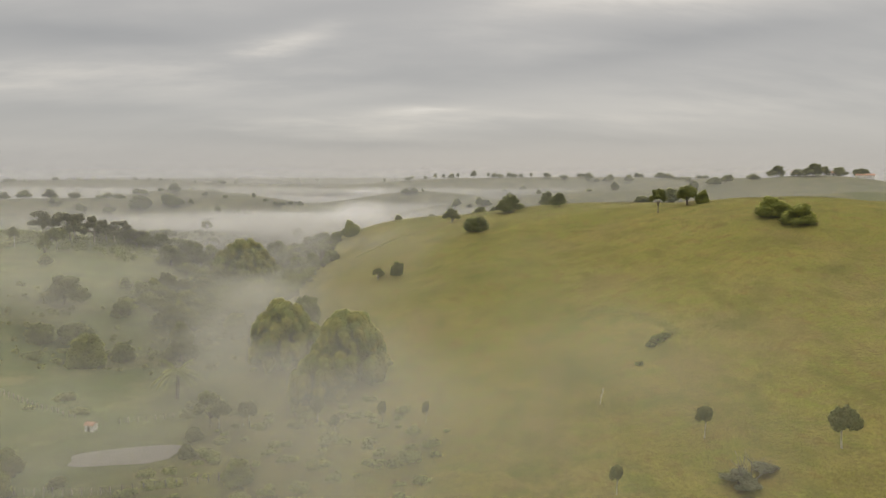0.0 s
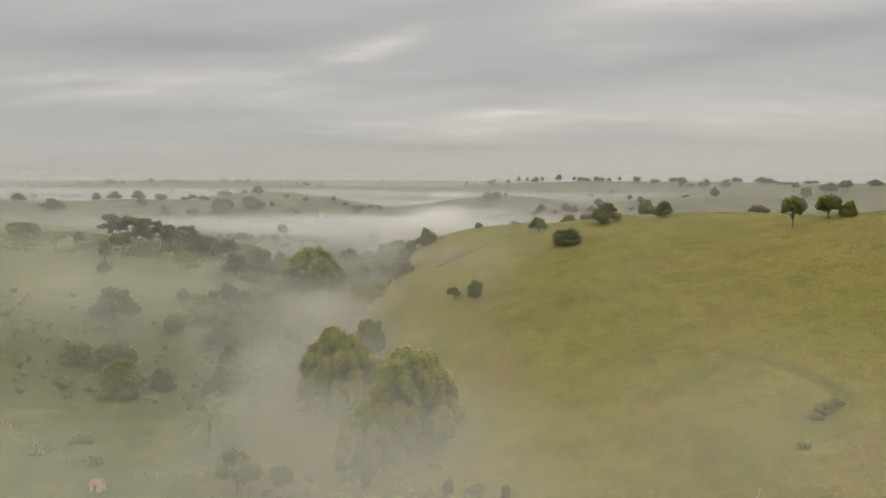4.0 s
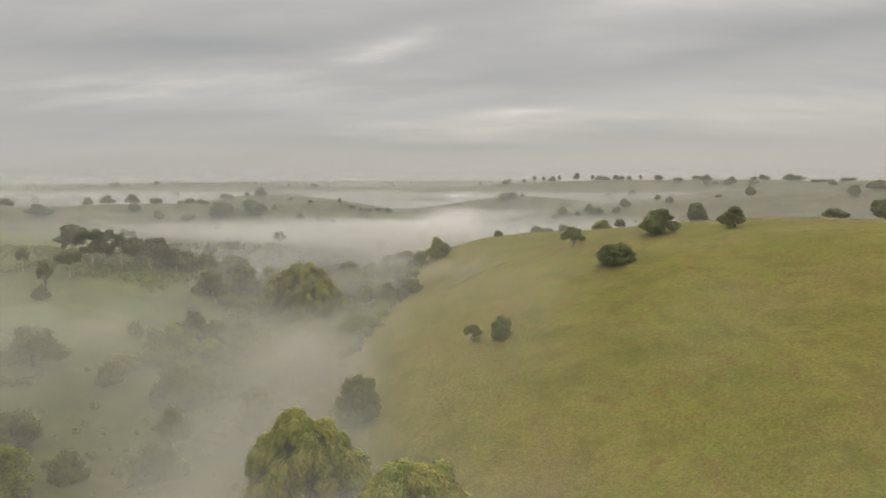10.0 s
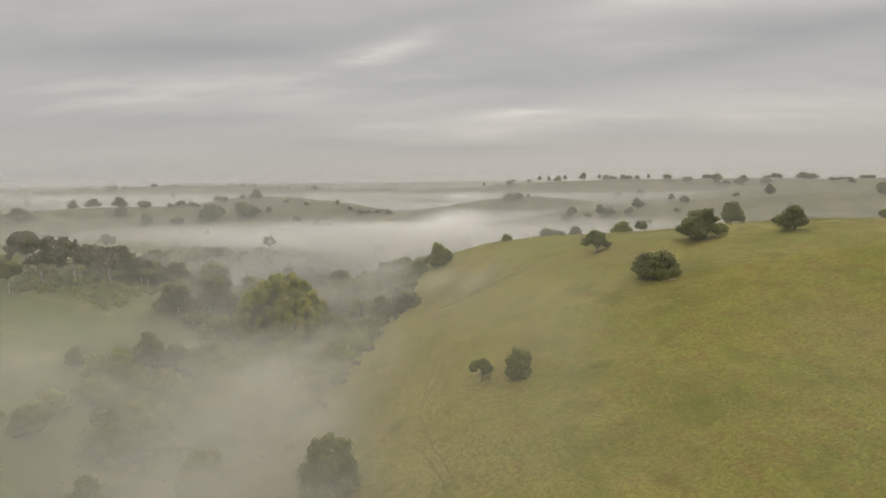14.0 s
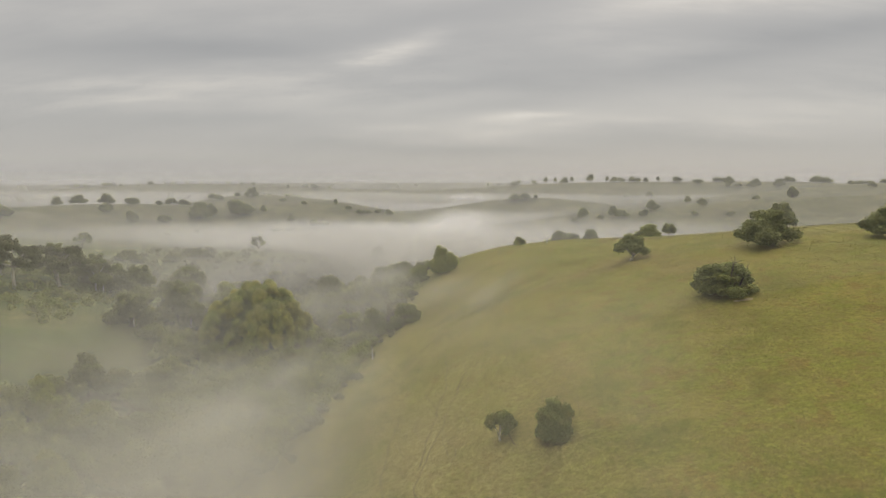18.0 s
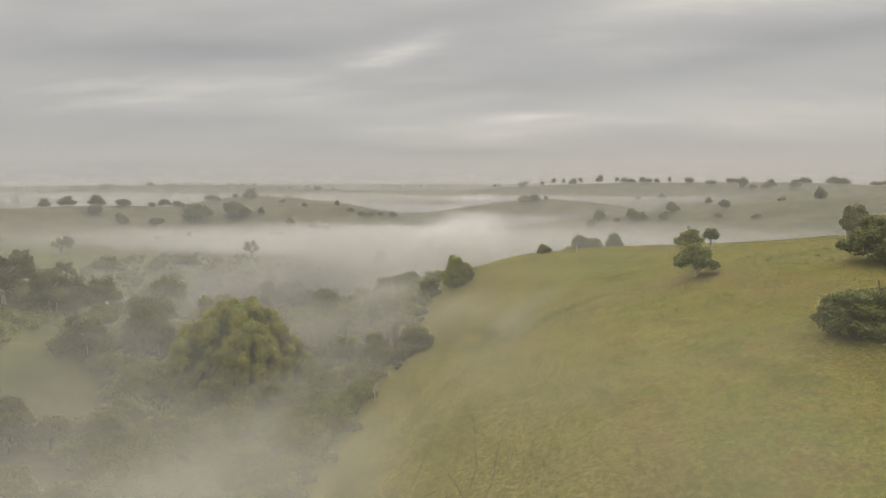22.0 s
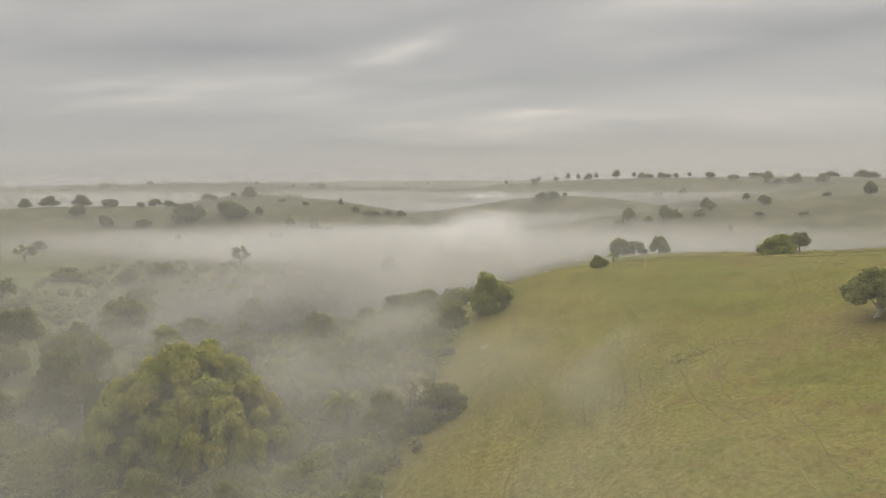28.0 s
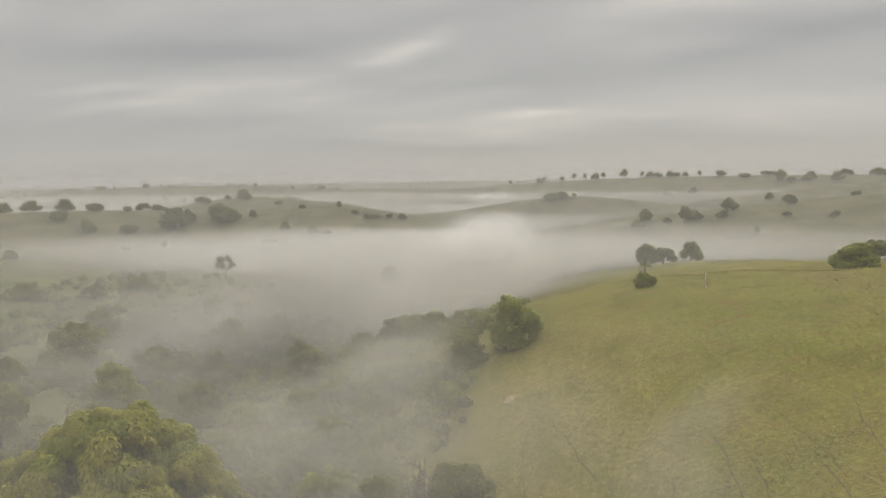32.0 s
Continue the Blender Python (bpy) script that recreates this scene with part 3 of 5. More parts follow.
for rise in (3.0, 6.5, 10.0, 14.0, 19.0, 25.0):
    over = lambda x, y, rise=rise: ground_z(x, y) + rise * (1.0 - 0.65 * np.clip((ground_z(x, y) - 36) / 18.0, 0, 1))
    put("mist_veil", clearance(grid_mesh("mist_veil", vx, vy, over), border), VEIL, fog)


def mist_tongue(points, width, strength):
    """A shallow wisp lying along the slope, soft at its edges."""
    p = np.asarray(points, float)
    s = np.r_[0, np.cumsum(np.linalg.norm(np.diff(p, axis=0), axis=1))]
    q, o = np.linspace(0, s[-1], 40), np.linspace(-1, 1, 15)
    c = np.stack([np.interp(q, s, p[:, 0]), np.interp(q, s, p[:, 1])], -1)
    for _ in range(8):
        c[1:-1] = 0.25 * c[:-2] + 0.5 * c[1:-1] + 0.25 * c[2:]
    d = np.gradient(c, axis=0)
    d /= np.linalg.norm(d, axis=1)[:, None]
    n = np.stack([-d[:, 1], d[:, 0]], -1)
    f = q / s[-1]
    w = width * (0.45 + 0.55 * np.sin(np.pi * np.clip(0.15 + 0.8 * f, 0, 1)))
    xy = c[:, None] + n[:, None] * (w[:, None] * o[None])[..., None]
    soft = (1 - o[None] ** 2) * np.minimum(1, np.minimum(f, 1 - f) * 5)[:, None]
    i = (np.arange(39)[:, None] * 15 + np.arange(14)[None]).ravel()
    faces = np.stack([i, i + 1, i + 16, i + 15], -1)
    k = Mat("mist_tongue")
    wisps = k.ramp(k.noise(0.09, 5, 0.6, stretch=(1.0, 0.5, 1.0)), 0.40, 0.66, 0.0, 1.4)
    edge = k.n("ShaderNodeAttribute", attribute_name="clearance")
    mat = mist_shader(k, k.math("MULTIPLY", k.math("MULTIPLY", wisps, edge.outputs["Fac"]), strength), FOG_MID, 0.35)
    for rise in (0.8, 1.9, 3.2):
        z = ground_z(xy[..., 0], xy[..., 1]) + 0.3 + rise * soft
        me = mesh_of("mist_tongue", np.concatenate([xy, z[..., None]], -1).reshape(-1, 3), faces, True)
        put("mist_tongue", clearance(me, soft), mat, fog)


mist_tongue(((-22, 266), (-14, 288), (-8.5, 305.5), (-1.7, 319.7), (7.4, 330.9), (11, 336)), 7.5, 0.042)
mist_tongue(((-14, 308), (-8, 321), (2, 327), (13, 318)), 6.5, 0.013)
haze = tagged(new("distant_haze"), "pale morning haze between the distant hills", "haze", kind="stuff")
HAZE = [(268, 0.04), (305, 0.035), (345, 0.03), (390, 0.025), (440, 0.03), (488, 0.16), (570, 0.16), (815, 0.14), (1090, 0.14), (1470, 0.12), (2050, 0.36)]


def haze_span(y0):
    """Between which heights a veil thins out."""
    if y0 < 460:
        return 58.0, 84.0
    if y0 < 500:
        return 36.0, 54.0
    return 51.0, 74.0 + 0.011 * y0


for y0, strength in HAZE:
    hx = np.linspace(-2.2 * y0, 2.2 * y0, 60)
    hz = np.array([8.0, 40, 80, 130, 200])
    gx, gz = np.meshgrid(hx, hz)
    gy = y0 + 14 * np.sin(gx * 0.012 + y0) - 0.00008 * gx * gx
    nx = len(hx)
    i = (np.arange(len(hz) - 1)[:, None] * nx + np.arange(nx - 1)[None]).ravel()
    put("haze_veil", mesh_of("haze_veil", np.stack([gx, gy, gz], -1).reshape(-1, 3), np.stack([i, i + 1, i + nx + 1, i + nx], -1), True), haze_material("haze", strength, *haze_span(y0)), haze)


# ---- plants ----
def tube(points, radii, sides=7):
    """Corners and quads of a bent, tapered tube."""
    p = np.asarray(points, float)
    t = np.gradient(p, axis=0)
    t /= np.linalg.norm(t, axis=1)[:, None] + 1e-9
    ref = np.where(np.abs(t[:, 2:3]) > 0.9, (1.0, 0, 0), (0, 0, 1.0))
    u = np.cross(t, ref)
    u /= np.linalg.norm(u, axis=1)[:, None]
    v = np.cross(t, u)
    a = np.linspace(0, 2 * np.pi, sides, endpoint=False)
    ring = p[:, None] + np.asarray(radii)[:, None, None] * (np.cos(a)[None, :, None] * u[:, None] + np.sin(a)[None, :, None] * v[:, None])
    k = np.arange(sides)
    f = [np.stack([i * sides + k, i * sides + (k + 1) % sides, (i + 1) * sides + (k + 1) % sides, (i + 1) * sides + k], -1) for i in range(len(p) - 1)]
    return ring.reshape(-1, 3), np.concatenate(f)


def joined(pieces):
    co, fa, n = [], [], 0
    for c, f in pieces:
        co.append(c)
        fa.append(f + n)
        n += len(c)
    return np.concatenate(co), np.concatenate(fa)


def bent(a, b, rng, n=6, wob=0.1, sag=0.0):
    a, b = np.asarray(a, float), np.asarray(b, float)
    s = np.linspace(0, 1, n)[:, None]
    d = np.linalg.norm(b - a)
    mid = rng.normal(0, wob * d, 3)
    return a + (b - a) * s + mid * np.sin(np.pi * s) * 0.6 + np.array([0, 0, sag * d]) * np.sin(np.pi * s)


def leaves(centres, normals, length, width, rng, hang=0.0):
    """Pointed leaf sprays: one bent diamond (two triangles) for each centre."""
    n = len(centres)
    nn = normals / (np.linalg.norm(normals, axis=1)[:, None] + 1e-9)
    r = rng.normal(0, 1, (n, 3))
    r[:, 2] -= hang
    u = r - (r * nn).sum(1)[:, None] * nn
    u /= np.linalg.norm(u, axis=1)[:, None] + 1e-9
    v = np.cross(nn, u)
    s = rng.uniform(0.65, 1.35, (n, 1))
    L, W = u * length * s, v * width * s
    dip = nn * (0.22 * length) * s
    co = np.stack([centres - L * 0.5 - dip, centres + W * 0.5, centres + L * 0.5 - dip, centres - W * 0.5], 1).reshape(-1, 3)
    i = np.arange(n)[:, None] * 4
    return co, i + np.array([[0, 1, 2, 3]])


def lobe_leaves(lobes, per_m2, length, width, rng, inner=0.25, flat=0.35, hang=0.3, ruffle=0.45):
    cs, ns = [], []
    for (cx, cy, cz, rx, rz) in lobes:
        area = 4 * np.pi * ((rx * rx + 2 * rx * rz) / 3)
        n = max(20, int(area * per_m2))
        d = rng.normal(0, 1, (n, 3))
        d /= np.linalg.norm(d, axis=1)[:, None]
        # clumps: the shell is uneven
        ph = rng.uniform(0, 6.28, 3)
        lump = 1 + 0.20 * np.sin(5 * d[:, 0] + ph[0]) * np.sin(5 * d[:, 1] + ph[1]) + 0.13 * np.sin(9 * d[:, 2] + ph[2] + 4 * d[:, 0])
        r = np.where(rng.random(n) < inner, rng.uniform(0.35, 0.9, n), rng.uniform(0.88, 1.06, n)) * lump
        p = d * r[:, None] * np.array([rx, rx, rz]) + np.array([cx, cy, cz])
        cs.append(p)
        nrm = d + rng.normal(0, ruffle, (n, 3))
        nrm[:, 2] += flat
        ns.append(nrm)
    c, nn = np.concatenate(cs), np.concatenate(ns)
    return leaves(c, nn, length, width, rng, hang)


PROTO = {}


def make_broadleaf(kind, variant):
    """Unit trees, 1 m wide scale is set by the caller: about 9 m wide and 8 m high."""
    rng = np.random.default_rng(sum(map(ord, kind)) * 7 + variant)
    root = new("tree")
    lobes, mat, bark, dens, leaf = [], LEAF_DARK, BARK, 32, (0.31, 0.21)
    trunk_top, R = 2.2, 4.5
    if kind == "dome":  # mango-like dome, skirt close to the ground
        for k in range(11):
            a, q = 2.4 * k + rng.uniform(-0.3, 0.3), math.sqrt((k + 0.5) / 11)
            r = rng.uniform(1.0, 2.05)
            lobes.append((q * 3.1 * math.cos(a) + rng.uniform(-0.5, 0.5), q * 3.1 * math.sin(a) + rng.uniform(-0.5, 0.5), 1.75 + 4.4 * (1 - q ** 1.9) * rng.uniform(0.72, 1.1), r, r * 0.88))
        trunk_top = 2.0
    elif kind == "round":  # round crown on a clear stem
        for k in range(10):
            a, q = 2.4 * k + rng.uniform(-0.3, 0.3), math.sqrt((k + 0.5) / 10)
            r = rng.uniform(1.3, 1.9)
            lobes.append((q * 3.1 * math.cos(a), q * 3.1 * math.sin(a), 3.6 + 2.9 * (1 - q * q) * rng.uniform(0.75, 1.1) + rng.uniform(-0.2, 0.3), r, r * 0.85))
        trunk_top = 2.9
    elif kind == "open":  # uneven crown with limbs showing
        for k in range(13):
            a, q = rng.uniform(0, 6.28), math.sqrt(rng.uniform(0.05, 1))
            r = rng.uniform(0.75, 1.45)
            lobes.append((q * 3.7 * math.cos(a), q * 3.7 * math.sin(a), 3.0 + 4.0 * (1 - 0.8 * q * q) * rng.uniform(0.55, 1.1), r, r * 0.75))
        trunk_top, mat, dens = 2.3, LEAF_MID, 36
    elif kind == "upright":  # dense small tree, crown nearly to the ground
        for k in range(12):
            a, f = 2.4 * k, k / 11
            r = rng.uniform(1.2, 1.8) * (1.05 - 0.3 * f)
            q = 2.9 * math.sqrt(max(0.05, 1 - (1.9 * f - 0.75) ** 2))
            lobes.append((q * math.cos(a), q * math.sin(a), 2.4 + 4.4 * f + rng.uniform(-0.3, 0.3), r, r))
        trunk_top, mat, dens, bark = 1.6, LEAF_MID, 32, BARK_PALE
    elif kind == "umbrella":  # thin flat sprays on spreading limbs
        for k in range(16):
            a, q = rng.uniform(0, 6.28), math.sqrt(rng.uniform(0.03, 1))
            r = rng.uniform(0.7, 1.3)
            lobes.append((q * 4.0 * math.cos(a), q * 4.0 * math.sin(a), 6.4 + rng.uniform(-2.6, 0.8) - 0.9 * q * q, r, r * 0.62))
        trunk_top, mat, dens, leaf, bark = 3.6, LEAF_GREY, 30, (0.29, 0.19), BARK_PALE
    elif kind == "bush":  # leafy down to the ground
        for k in range(12):
            a, q = rng.uniform(0, 6.28), math.sqrt(rng.uniform(0.02, 1))
            r = rng.uniform(1.2, 1.9)
            lobes.append((q * 3.1 * math.cos(a), q * 3.1 * math.sin(a), 1.5 + 4.6 * (1 - 0.75 * q * q) * rng.uniform(0.5, 1.05), r, r * 0.9))
        for k in range(8):
            a, r = 0.785 * k + rng.uniform(-0.3, 0.3), rng.uniform(1.0, 1.5)
            lobes.append((2.9 * math.cos(a), 2.9 * math.sin(a), rng.uniform(0.9, 1.5), r, r * 0.9))
        trunk_top, mat, dens = 1.2, LEAF_MID, 32
    elif kind == "scrub":
        for k in range(14):
            a, q = rng.uniform(0, 6.28), math.sqrt(rng.uniform(0.02, 1))
            r = rng.uniform(0.9, 1.6)
            lobes.append((q * 3.4 * math.cos(a), q * 3.4 * math.sin(a), 1.2 + 4.0 * rng.uniform(0.1, 1.2) * (1 - 0.6 * q * q), r, r * 0.95))
        trunk_top, mat, dens, leaf = 1.0, LEAF_GREY, 26, (0.36, 0.22)
    elif kind == "slim":  # small head on a long pale stem
        for k in range(9):
            a, q = 2.4 * k, math.sqrt((k + 0.5) / 9)
            r = rng.uniform(1.3, 1.9)
            lobes.append((q * 2.9 * math.cos(a), q * 2.9 * math.sin(a), 4.7 + 1.9 * (1 - q * q) * rng.uniform(0.6, 1.1), r, r * 0.75))
        trunk_top, bark = 4.4, BARK_PALE
    elif kind == "gnarled":  # wide crown low over short forked pale limbs
        for k in range(15):
            a, q = 2.4 * k + rng.uniform(-0.4, 0.4), math.sqrt((k + 0.5) / 15)
            r = rng.uniform(1.0, 1.6)
            lobes.append((q * 3.6 * math.cos(a), q * 3.6 * math.sin(a), 2.1 + 4.0 * (1 - 0.8 * q * q) * rng.uniform(0.6, 1.1), r, r * 0.85))
        trunk_top, mat, dens, bark = 1.5, LEAF_MID, 32, BARK_PALE
    if kind == "bush" and variant % 2:
        mat = LEAF_LIGHT
    if kind in ("round", "scrub") and variant == 2:
        mat = LEAF_MID
    for l in list(lobes):
        for k in range(5):
            d = rng.normal(0, 1, 3)
            d[2] = abs(d[2]) * 0.8 - 0.25
            d /= np.linalg.norm(d)
            q = rng.uniform(0.26, 0.58) * l[3]
            lobes.append((l[0] + d[0] * l[3] * 0.95, l[1] + d[1] * l[3] * 0.95, max(l[2] + d[2] * l[4] * 0.95, 0.6), q, q * 0.85))
    tr = 0.30 if kind != "slim" else 0.2
    lean = rng.normal(0, 0.25, 2)
    top = np.array([lean[0], lean[1], trunk_top])
    path = bent((0, 0, -0.5), top, rng, 6, 0.04)
    flare = tr * np.array([1.7, 1.15, 1.0, 0.92, 0.86, 0.8])
    put("trunk", mesh_of("trunk", *tube(path, flare, 8), True), bark, root)
    for k in np.argsort([-(l[3]) for l in lobes])[: {"gnarled": 8, "open": 7, "umbrella": 6, "upright": 4, "slim": 4}.get(kind, 3)]:
        l = lobes[k]
        p = bent(top - (0, 0, 0.35), (l[0] * 0.9, l[1] * 0.9, l[2]), rng, 6, 0.07, 0.06)
        put("limb", mesh_of("limb", *tube(p, tr * np.linspace(0.62, 0.10, 6), 6), True), bark, root)
    put("crown", mesh_of("crown", *lobe_leaves(lobes, dens, *leaf, rng)), mat, root)
    return root


def tree(kind, x, y, h, w, label, group="", turn=None, variant=None):
    """A broadleaf tree or shrub of that height and crown width, standing on the ground."""
    rnd = random.Random(int(x * 13 + y * 7))
    v = rnd.randrange(3) if variant is None else variant
    key = (kind, v)
    if key in PROTO:
        t = copy_thing(PROTO[key], Matrix())
    else:
        t = PROTO[key] = make_broadleaf(kind, v)
    t.name = "shrub" if kind in ("bush", "scrub") else "tree"
    a = rnd.uniform(0, 6.28) if turn is None else turn
    z = float(ground_z(x, y)) - 0.05
    t.matrix_basis = Matrix.Translation((x, y, z)) @ Matrix.Rotation(a, 4, "Z") @ Matrix.Diagonal((w / 9.2, w / 9.2, h / 7.7, 1))
    return tagged(t, label, "shrub" if kind in ("bush", "scrub") else "tree", group)


def plume_mesh(seed):
    """The arching tip of a culm: it rises, bends over towards +x and hangs, hung with narrow leaves; about 4 m long."""
    rng = np.random.default_rng(seed)
    n = 1350
    s = rng.beta(1.25, 1.25, n)
    reach = rng.uniform(1.1, 1.5)
    spine = np.stack([-0.7 + (0.7 + reach) * s - 0.3 * s ** 4, 0.15 * np.sin(3 * s + seed), -0.3 + 1.0 * np.sin(np.pi * s * 0.75) - 2.3 * s ** 3.0], -1)
    fat = 1.08 * np.sin(np.pi * (0.16 + 0.74 * s)) ** 0.7
    a = rng.normal(0, 1, (n, 3))
    a /= np.linalg.norm(a, axis=1)[:, None]
    q = rng.uniform(0.75, 1.05, (n, 1))
    c = spine + a * q * fat[:, None] * np.array([0.85, 1.0, 0.7])
    c[:, 2] -= 0.5 * (1 - np.abs(a[:, 2])) * rng.uniform(0, 1, n)
    nn = a + np.array([0, 0, 0.4]) + rng.normal(0, 0.2, (n, 3))
    nn /= np.linalg.norm(nn, axis=1)[:, None]
    down = a * np.array([0.6, 0.6, 0.1]) + np.array([0.25, 0, -0.85]) + rng.normal(0, 0.28, (n, 3))
    u = down - (down * nn).sum(1)[:, None] * nn
    u /= np.linalg.norm(u, axis=1)[:, None]
    v = np.cross(nn, u)
    z = rng.uniform(0.6, 1.3, (n, 1))
    L, W, dip = u * 0.42 * z, v * 0.16 * z, nn * 0.08 * z
    co = np.stack([c - L * 0.5 - dip, c + W * 0.5, c + L * 0.5 - dip, c - W * 0.5], 1).reshape(-1, 3)
    return mesh_of("plume", co, np.arange(n)[:, None] * 4 + np.array([[0, 1, 2, 3]]))


PLUMES = []


def bamboo(x, y, h, w, label, seed, count=150, fall=2.4):
    """A clump of giant bamboo: arching culms that end in drooping plumes."""
    if not PLUMES:
        PLUMES.extend(plume_mesh(70 + k) for k in range(6))
    rng = np.random.default_rng(seed)
    root = new("bamboo_clump")
    root.matrix_basis = Matrix.Translation((x, y, float(ground_z(x, y)) - 0.05))
    humps = rng.uniform(0, 6.28, 4)
    # an added leafy core in a darker green stands for shade in the gaps
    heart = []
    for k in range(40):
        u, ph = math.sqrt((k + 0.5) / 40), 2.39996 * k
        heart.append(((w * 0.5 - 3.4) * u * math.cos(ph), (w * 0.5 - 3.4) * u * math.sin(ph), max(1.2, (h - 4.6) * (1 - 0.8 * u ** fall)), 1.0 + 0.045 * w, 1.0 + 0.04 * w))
    put("inner_foliage", mesh_of("inner_foliage", *lobe_leaves(heart, 9, 0.42, 0.16, rng)), LEAF_MID, root, "darker green leafy fill, added for shade between the plumes")
    for k in range(count):
        u = math.sqrt((k + 0.5) / count) * rng.uniform(0.86, 1.06)
        ph = 2.39996 * k + rng.normal(0, 0.2)
        swell = 1 + 0.12 * math.sin(2 * ph + humps[0]) + 0.10 * math.sin(3 * ph + humps[1])
        r = (w * 0.5 - 1.4) * u * swell
        z = (h - 1.2) * (1 - 0.78 * min(u, 1.0) ** fall) * (1 + 0.09 * math.sin(2.5 * ph + humps[3]) * u) - (rng.uniform(0.5, 2.6) if k % 3 == 0 else rng.uniform(-0.4, 0.7))
        th = 1.57 * min(u, 1.0)
        s = rng.uniform(0.95, 1.6) * (0.85 if h < 14 else 1.0)
        p = put("plume", PLUMES[k % 6], LEAF_BAMBOO, root)
        tip = np.array([r * math.cos(ph), r * math.sin(ph), max(z, 1.6)])
        p.matrix_basis = Matrix.Translation(tip) @ Matrix.Rotation(ph + rng.normal(0, 0.45), 4, "Z") @ Matrix.Rotation(rng.normal(0, 0.15) - 0.35 * (1 - math.sin(min(th, 1.57))), 4, "Y") @ Matrix.Diagonal((s, s * rng.uniform(0.9, 1.25), s * rng.uniform(0.9, 1.2), 1))
        if k % 7 == 0:
            foot = np.array([math.cos(ph), math.sin(ph), 0]) * (0.14 * w * math.sin(th))
            t = np.linspace(0, 1, 8)[:, None]
            q = foot + (tip - foot) * np.concatenate([t ** 1.8, t ** 1.8, np.sin(t * 1.5708) ** 0.9], 1)
            put("culm", mesh_of("culm", *tube(q, np.linspace(0.085, 0.025, 8), 5), True), CULM, root)
    return tagged(root, label, "bamboo", "bamboo clumps")


def palm(x, y, h, label, group=""):
    key = ("palm", int(x + y) % 2)
    if key in PROTO:
        t = copy_thing(PROTO[key], Matrix())
    else:
        rng = np.random.default_rng(50 + key[1])
        t = PROTO[key] = new("palm_tree")
        path = bent((0, 0, -0.4), (0.3, 0.15, 4.2), rng, 8, 0.02)
        put("trunk", mesh_of("trunk", *tube(path, np.linspace(0.32, 0.24, 8), 8), True), BARK, t)
        for k in range(24):
            a = 2.4 * k
            rise = rng.uniform(-0.4, 1.5)
            s = np.linspace(0, 1, 9)
            L = rng.uniform(3.2, 4.2)
            rad = L * s * (0.95 if rise < 0.5 else 0.78)
            hz = 4.2 + rise * 2.1 * s - 2.7 * s ** 2.2 * (1.0 - 0.3 * rise)
            mid = np.stack([0.3 + rad * math.cos(a), 0.15 + rad * math.sin(a), hz], -1)
            side = np.array([-math.sin(a), math.cos(a), 0])
            pieces = [tube(mid, np.linspace(0.035, 0.01, 9), 4)]
            for sg in (-1, 1):
                for f in np.linspace(0.12, 0.98, 20):
                    i = f * 8
                    c = mid[int(i)] + (mid[min(int(i) + 1, 8)] - mid[int(i)]) * (i - int(i))
                    ln = 0.95 * math.sin(math.pi * (0.2 + 0.75 * f)) + 0.1
                    tip = c + sg * side * ln * 0.8 + np.array([math.cos(a), math.sin(a), 0]) * ln * 0.5 - np.array([0, 0, 0.45 * ln])
                    wv = np.array([math.cos(a), math.sin(a), 0]) * 0.075
                    pieces.append((np.array([c - wv, tip, tip, c + wv]) + np.array([[0, 0, 0], [0, 0, 0], [0.01, 0.01, 0], [0, 0, 0]]), np.array([[0, 1, 2, 3]])))
            put("frond", mesh_of("frond", *joined(pieces)), LEAF_MID, t)
    t.name = "palm_tree"
    s = h / 7.0
    t.matrix_basis = Matrix.Translation((x, y, float(ground_z(x, y)) - 0.03)) @ Matrix.Rotation(x * 1.7, 4, "Z") @ Matrix.Scale(s, 4)
    return tagged(t, label, "palm", group)


def dead_tree(x, y, h, spread, label, seed, stems=1, bark=None):
    rng = np.random.default_rng(seed)
    t = new("dead_tree")
    t.matrix_basis = Matrix.Translation((x, y, float(ground_z(x, y)) - 0.05))
    for s in range(stems):
        foot = rng.normal(0, 0.25 * (stems > 1), 3) * (1, 1, 0)
        top = foot + np.array([rng.normal(0, spread * 0.25), rng.normal(0, spread * 0.25), h * rng.uniform(0.75, 1.0)])
        p = bent(foot - (0, 0, 0.3), top, rng, 7, 0.05)
        put("trunk", mesh_of("trunk", *tube(p, 0.02 * h * np.linspace(1.2, 0.2, 7) + 0.015, 7), True), bark or BARK_PALE, t)
        for b in range(6):
            i = rng.integers(2, 6)
            d = rng.normal(0, 1, 3)
            d[2] = abs(d[2]) * 0.8 + 0.5
            d /= np.linalg.norm(d)
            e = p[i] + d * spread * rng.uniform(0.35, 0.7)
            put("branch", mesh_of("branch", *tube(bent(p[i], e, rng, 5, 0.1), 0.008 * h * np.linspace(1.2, 0.25, 5) + 0.008, 5), True), bark or BARK_PALE, t)
    return tagged(t, label, "dead tree")


# ---- the hill's trees ----
DARK_DOME = "broad dark-green domed tree standing in the pasture"
tree("open", 91.5, 225.5, 9.0, 6.5, "slender open-crowned tree on the grassy hill crest", "crest trees", variant=0)
tree("round", 104, 231, 6.6, 8.1, "dark round-crowned tree on the grassy hill crest", "crest trees")
tree("bush", 109, 230, 4.6, 4.8, "light green shrub beside a dark tree on the crest", "crest trees", variant=1)
tree("dome", 134, 316, 8.2, 9.9, DARK_DOME, "crest trees")
tree("dome", 132, 347, 4.3, 10.4, "low spreading green tree behind the hill crest", "crest trees")
tree("dome", 85, 361.5, 8.6, 9.8, DARK_DOME, "crest trees")
